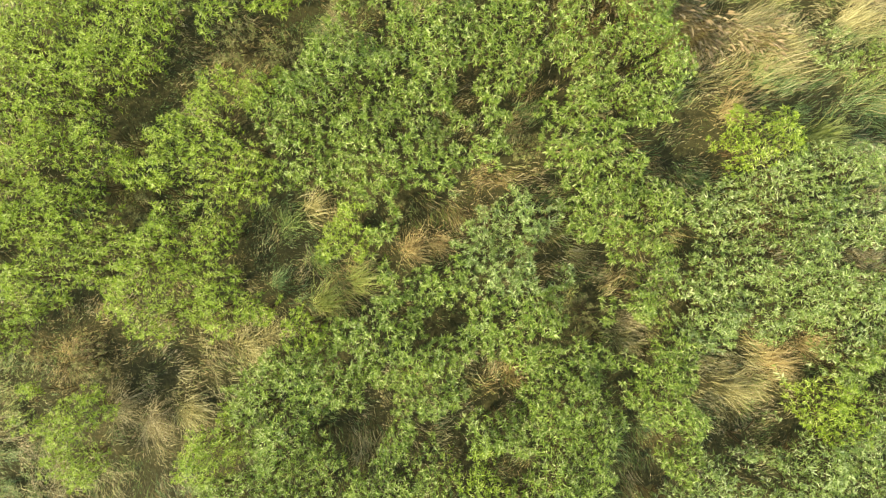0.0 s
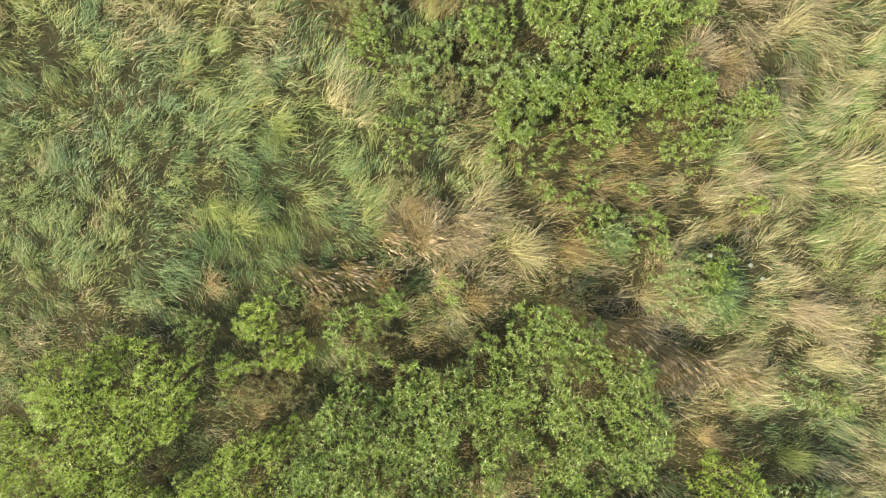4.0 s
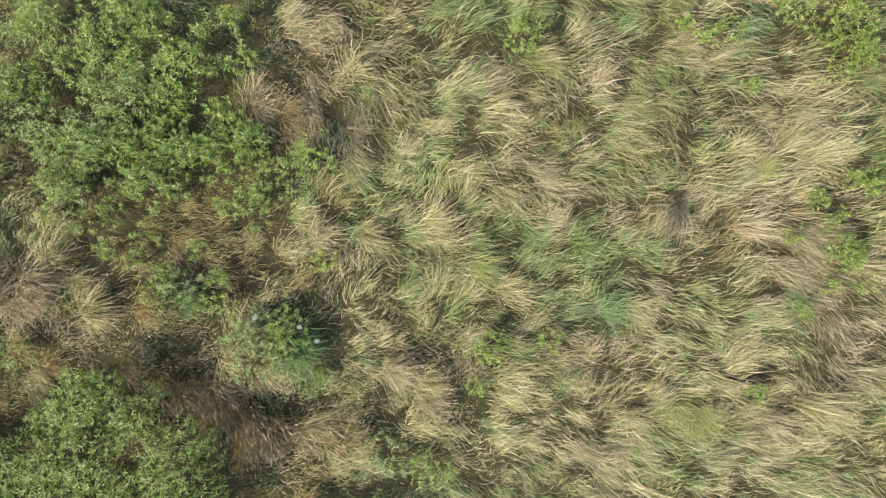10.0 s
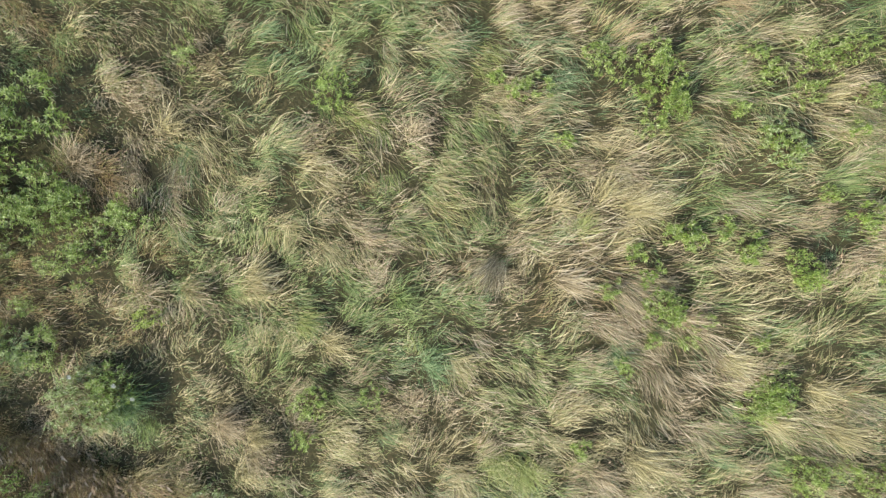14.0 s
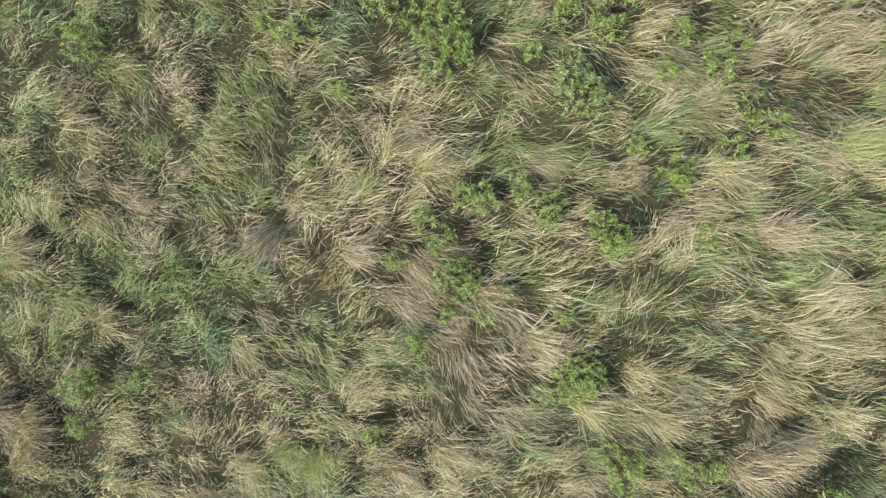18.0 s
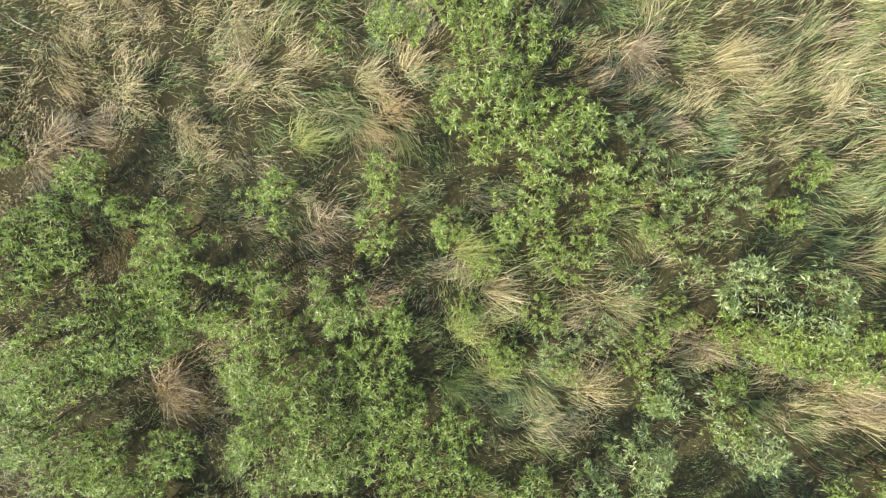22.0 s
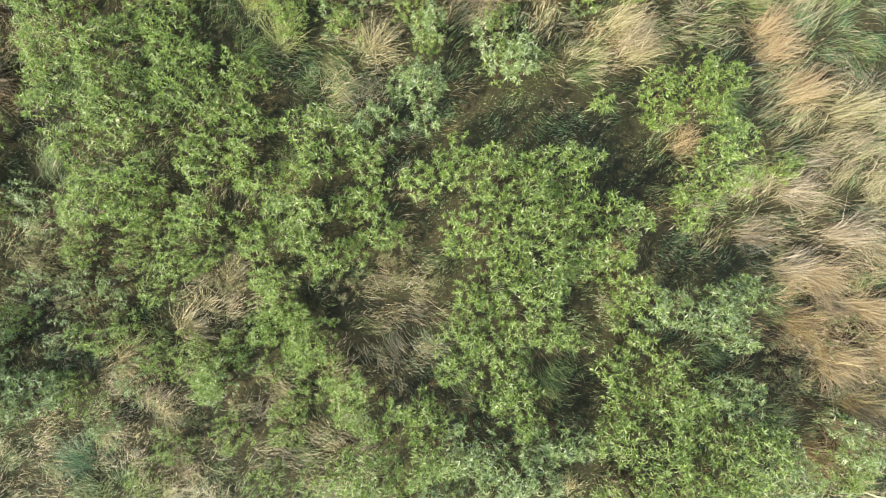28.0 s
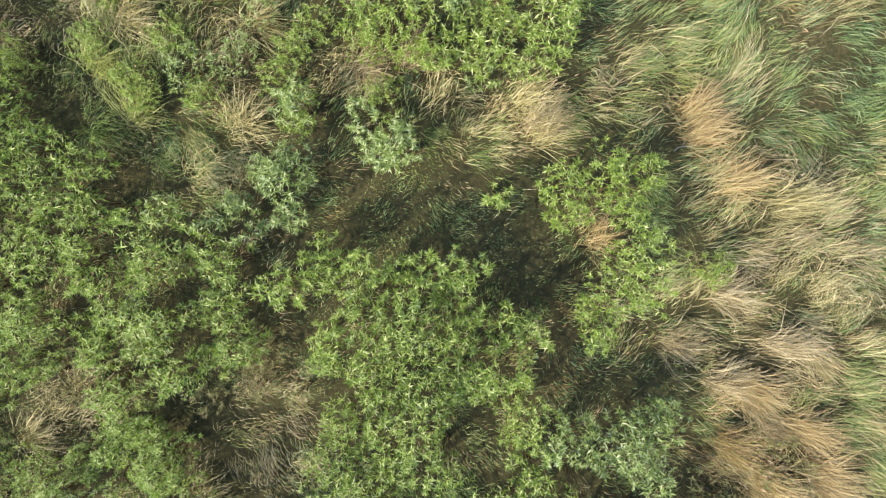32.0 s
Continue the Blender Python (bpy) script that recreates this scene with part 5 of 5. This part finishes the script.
ox, oy = tx[beyond], ty[beyond]
tx, ty = tx[inside], ty[inside]
n = len(tx)
deep = thicket(tx, ty)[0]
cover = np.clip((deep + 0.1) / 0.3, 0, 1)
among = np.clip((deep + 0.8) / 0.6, 0, 1)
herby = np.zeros(n)
for rows in HERBS.values():
    for x, y, r, h in rows:
        herby = np.maximum(herby, np.clip((r * 1.1 - np.hypot(tx - x, ty - y)) / 0.15, 0, 1))
meadow = np.clip((tx - 4.5) / 3, 0, 1)
lumps = [drift(tx, ty, 1.2, 2 + k) for k in range(7)]
weight = np.stack([
    0.26 + 0.12 * meadow, 0.19 + 0.20 * meadow, 0.48 + 0.24 * meadow, 0.17 + 0.08 * meadow,
    0.20 - 0.12 * meadow, 0.012 + 0 * meadow, 0.09 + 0.03 * meadow], 1)
lush = np.clip((2.5 - tx) / 2, 0, 1) * np.clip((ty - 5) / 2, 0, 1)
weight += cover[:, None] * [0, 0.2, 0, 0, 0.5, 0, 0]
weight *= 1 - among[:, None] * [0.65, 0.45, 0, 0, 0, 0, 0]
far_end = np.clip((tx - 30) / 3, 0, 1)
weight += far_end[:, None] * [-0.1, -0.22, 0.3, 0.2, 0.0, 0.0, 0.05]
weight += lush[:, None] * [-0.2, -0.22, 0.35, 0.6, -0.15, 0, 0.5]
weight = np.maximum(weight, 0.02) * np.stack([np.clip(2.4 * l - 0.6, 0.05, 2) for l in lumps], 1)
# low also stands for shade, put into the plants as shorter, sparser growth
low = np.zeros(n)
for kind, rows in zip(KINDS, ZONES):
    for x, y, r in rows:
        near_by = np.exp(-((np.hypot(tx - x, ty - y) / (r * 0.85)) ** 4))
        if kind == "low":
            low = np.maximum(low, near_by)
        else:
            weight[:, KINDS.index(kind)] += dict(green=0.8, blue=0.8, gold=0.65, russet=1.6).get(kind, 1.2) * near_by
pick = (np.cumsum(weight / weight.sum(1, keepdims=True), 1) > rng.random((n, 1))).argmax(1)
way = -0.05 + 0.9 * (drift(tx, ty, 2.6, 9) - 0.5) + 1.9 * (drift(tx, ty, 0.75, 10) - 0.5) + (1 - meadow) * 2.2 * (drift(tx, ty, 3.3, 11) - 0.5) + rng.normal(0, 0.36, n)
tall = (0.27 + 0.64 * drift(tx, ty, 0.62, 8)) * rng.uniform(0.7, 1.25, n) * (1 - 0.6 * low) * (1 - 0.4 * among) * (1 - 0.25 * cover) * (1 - 0.4 * herby) * (1 - 0.2 * far_end)
way += far_end * 1.6 * (drift(tx, ty, 0.55, 7) - 0.5)
thick = np.clip((20 + 120 * rng.random(n)) * (1 - 0.55 * cover) * (1 - 0.3 * low) * (1 - 0.45 * herby) * np.clip(2.6 * drift(tx, ty, 0.62, 6) - 0.25, 0.45, 1.4), 5, None).astype(int)
rep_all = np.repeat(np.arange(n), thick)
share = np.cumsum(weight / weight.sum(1, keepdims=True), 1)
alone = (share[rep_all] > rng.random((len(rep_all), 1))).argmax(1)
kind_of = np.where(rng.random(len(rep_all)) < 0.48, pick[rep_all], alone)
for k, kind in enumerate(KINDS[:7]):
    rep = rep_all[kind_of == k]
    m = len(rep)
    spot = np.stack([tx[rep] + rng.normal(0, 0.12, m), ty[rep] + rng.normal(0, 0.12, m)], 1)
    base = np.column_stack([spot, height(spot[:, 0], spot[:, 1]) - 0.02])
    length = tall[rep] * rng.uniform(0.45, 1.08, m) * (1.12 if kind in ("straw", "tan", "gold") else 0.86)
    lean = np.clip(rng.normal(0.74, 0.14, m), 0.1, 1.0)
    v, t, tips, ways = blades(base, way[rep] + rng.normal(0, 0.34, m), length, lean, np.where(rng.random(m) < 0.2, rng.uniform(0.009, 0.014, m), rng.uniform(0.0034, 0.0075, m)), 0.25)
    tagged(new(kind + "_grass", tri_mesh(kind + "_grass", v, t, GRASS[kind])), kind + " coloured rank meadow grass leaning with the wind", "grass", kind="stuff")
    if kind in ("straw", "tan"):
        some = rng.random(m) < 0.08
        size = rng.uniform(0.06, 0.12, some.sum())
        hv = leaves(tips[some] - ways[some] * 0.05, ways[some], size, size * 0.2)
        tagged(new(kind + "_grass_ears", tri_mesh(kind + "_grass_ears", *hv, SEED)), "dry pale seed heads of meadow grass", "grass", kind="stuff")

for kind, each in (("green", 6), ("straw", 6), ("tan", 4)):
    m = len(ox) * each
    spot = np.repeat(np.stack([ox, oy], 1), each, 0) + rng.normal(0, 0.25, (m, 2))
    v, t, tips, ways = blades(np.column_stack([spot, height(spot[:, 0], spot[:, 1]) - 0.02]), rng.normal(0, 0.6, m), rng.uniform(0.4, 0.9, m), np.clip(rng.normal(0.65, 0.2, m), 0.1, 1), rng.uniform(0.02, 0.04, m), 0.4)
    tagged(new("outer_" + kind + "_grass", tri_mesh("outer_grass", v, t, GRASS[kind])), kind + " coloured grass at the edge of the meadow", "grass", kind="stuff")


# ---- tussocks, dry stalks and small things that stand out ----
def tussock(x, y, r, way, spread, kind, label, ears=0.0, count=220, ear=0.085):
    """A single tussock of long arching blades, fanned out one way, some with dry ears."""
    z0 = float(height(x, y))
    root = tagged(new("grass_tussock"), label, "tussock", "grass tussocks")
    root.matrix_world = pose(x, y, z0)
    m = int(count * max(0.6, r))
    base = np.column_stack([rng.normal(0, 0.11, (m, 2)), np.full(m, -0.02)])
    to = way + rng.normal(0, min(spread, 0.8), m)
    v, t, tips, ways = blades(base, to, r * rng.uniform(0.75, 1.35, m), np.clip(rng.normal(0.55, 0.18, m), 0.1, 0.95), rng.uniform(0.005, 0.012, m), 0.5)
    blade_part = tagged(part("blade_tuft", tri_mesh("blade_tuft", v, t, GRASS[kind]), root), kind="stuff")
    if ears:
        some = rng.random(m) < ears
        size = ear * rng.uniform(0.7, 1.3, some.sum())
        part("ear_spray", tri_mesh("ear_spray", *leaves(tips[some] - ways[some] * 0.08, ways[some], size, size * 0.2), SEED), blade_part, "dry brown seed heads")["kind"] = "stuff"
    return root


TUSSOCK_LABEL = dict(
    straw="pale straw grass tussock arching over green meadow", tan="dry tan grass tussock fanned out in meadow",
    green="fresh green grass tussock with arching blades", blue="blue-green grass tussock with long arching blades",
    russet="russet dead grass tussock with brown seed heads", gold="golden orange dead grass tussock between shrubs",
    lime="bright lime-green grass tussock standing upright")
for row in TUSSOCKS_STRAW_A + TUSSOCKS_STRAW_B + TUSSOCKS_STRAW_C:
    tussock(*row, "straw", TUSSOCK_LABEL["straw"], 0.15)
for row in TUSSOCKS_TAN_A + TUSSOCKS_TAN_B:
    tussock(*row, "tan", TUSSOCK_LABEL["tan"], 0.2)
for row in TUSSOCKS_RUSSET_A + TUSSOCKS_RUSSET_B:
    tussock(*row, "russet", TUSSOCK_LABEL["russet"], 0.55)
for row in TUSSOCKS_REED:
    tussock(*row, "russet", "brown reed-like grass fan with pale feathery seed heads", 0.5, 110, 0.2)
for row in TUSSOCKS_GOLD_A + TUSSOCKS_GOLD_B:
    tussock(*row, "gold", TUSSOCK_LABEL["gold"], 0.1)
for row in TUSSOCKS_GREEN_A:
    tussock(*row, "green", TUSSOCK_LABEL["green"], 0)
for row in TUSSOCKS_BLUE_A:
    tussock(*row, "blue", TUSSOCK_LABEL["blue"], 0)
for row in TUSSOCKS_LIME_A:
    tussock(*row, "lime", TUSSOCK_LABEL["lime"], 0)


def umbel(x, y, h):
    """A white-flowered umbel on a bare stalk."""
    z0 = float(height(x, y))
    root = tagged(new("umbel_flower"), "white umbel flower on a thin green stalk", "flower", "umbel flowers")
    root.matrix_world = pose(x, y, z0)
    top = np.array([0.03, 0.02, h])
    stalk = part("stalk", tri_mesh("stalk", *tubes(np.array([[0, 0, -0.02]]), top[None], [0.006], [0.004]), LEAF["green"]), root)
    a = np.arange(14) * 2.4
    rim = top + np.stack([0.042 * np.sqrt(np.arange(14) / 14) * np.cos(a), 0.042 * np.sqrt(np.arange(14) / 14) * np.sin(a), np.full(14, 0.05)], 1)
    part("rays", tri_mesh("rays", *tubes(np.repeat(top[None], 14, 0), rim, np.full(14, 0.002), np.full(14, 0.002)), LEAF["green"]), stalk)
    c = np.repeat(rim, 6, 0)
    b = rng.random(84) * 6.28
    d = np.stack([np.cos(b), np.sin(b), np.full(84, 0.2)], 1)
    part("petals", tri_mesh("petals", *leaves(c, unit(d), np.full(84, 0.022), np.full(84, 0.016)), PETAL), stalk, "white petals")


for x, y, h in UMBELS:
    umbel(x, y, h)


def dead_stick(x, y, length, way, tilt):
    z0 = float(height(x, y))
    n = 7
    s = np.linspace(0, 1, n)
    pts = np.stack([length * s * math.cos(tilt), 0.04 * np.sin(5 * s), length * s * math.sin(tilt) - 0.02], 1)
    rad = np.linspace(0.014, 0.005, n)
    twig = tubes(pts[[3, 5]], pts[[3, 5]] + [[0.10, 0.12, 0.04], [0.08, -0.09, 0.03]], [0.006, 0.005], [0.002, 0.002])
    ob = new("dead_stick", tri_mesh("dead_stick", *join(tubes(pts[:-1], pts[1:], rad[:-1], rad[1:]), twig), DEADWOOD))
    ob.matrix_world = pose(x, y, z0, 0, 0, math.degrees(way))
    return tagged(ob, "bleached grey dead stick poking out of undergrowth", "stick")


for x, y, length, way, tilt in STICKS:
    dead_stick(x, y, length, way, tilt)
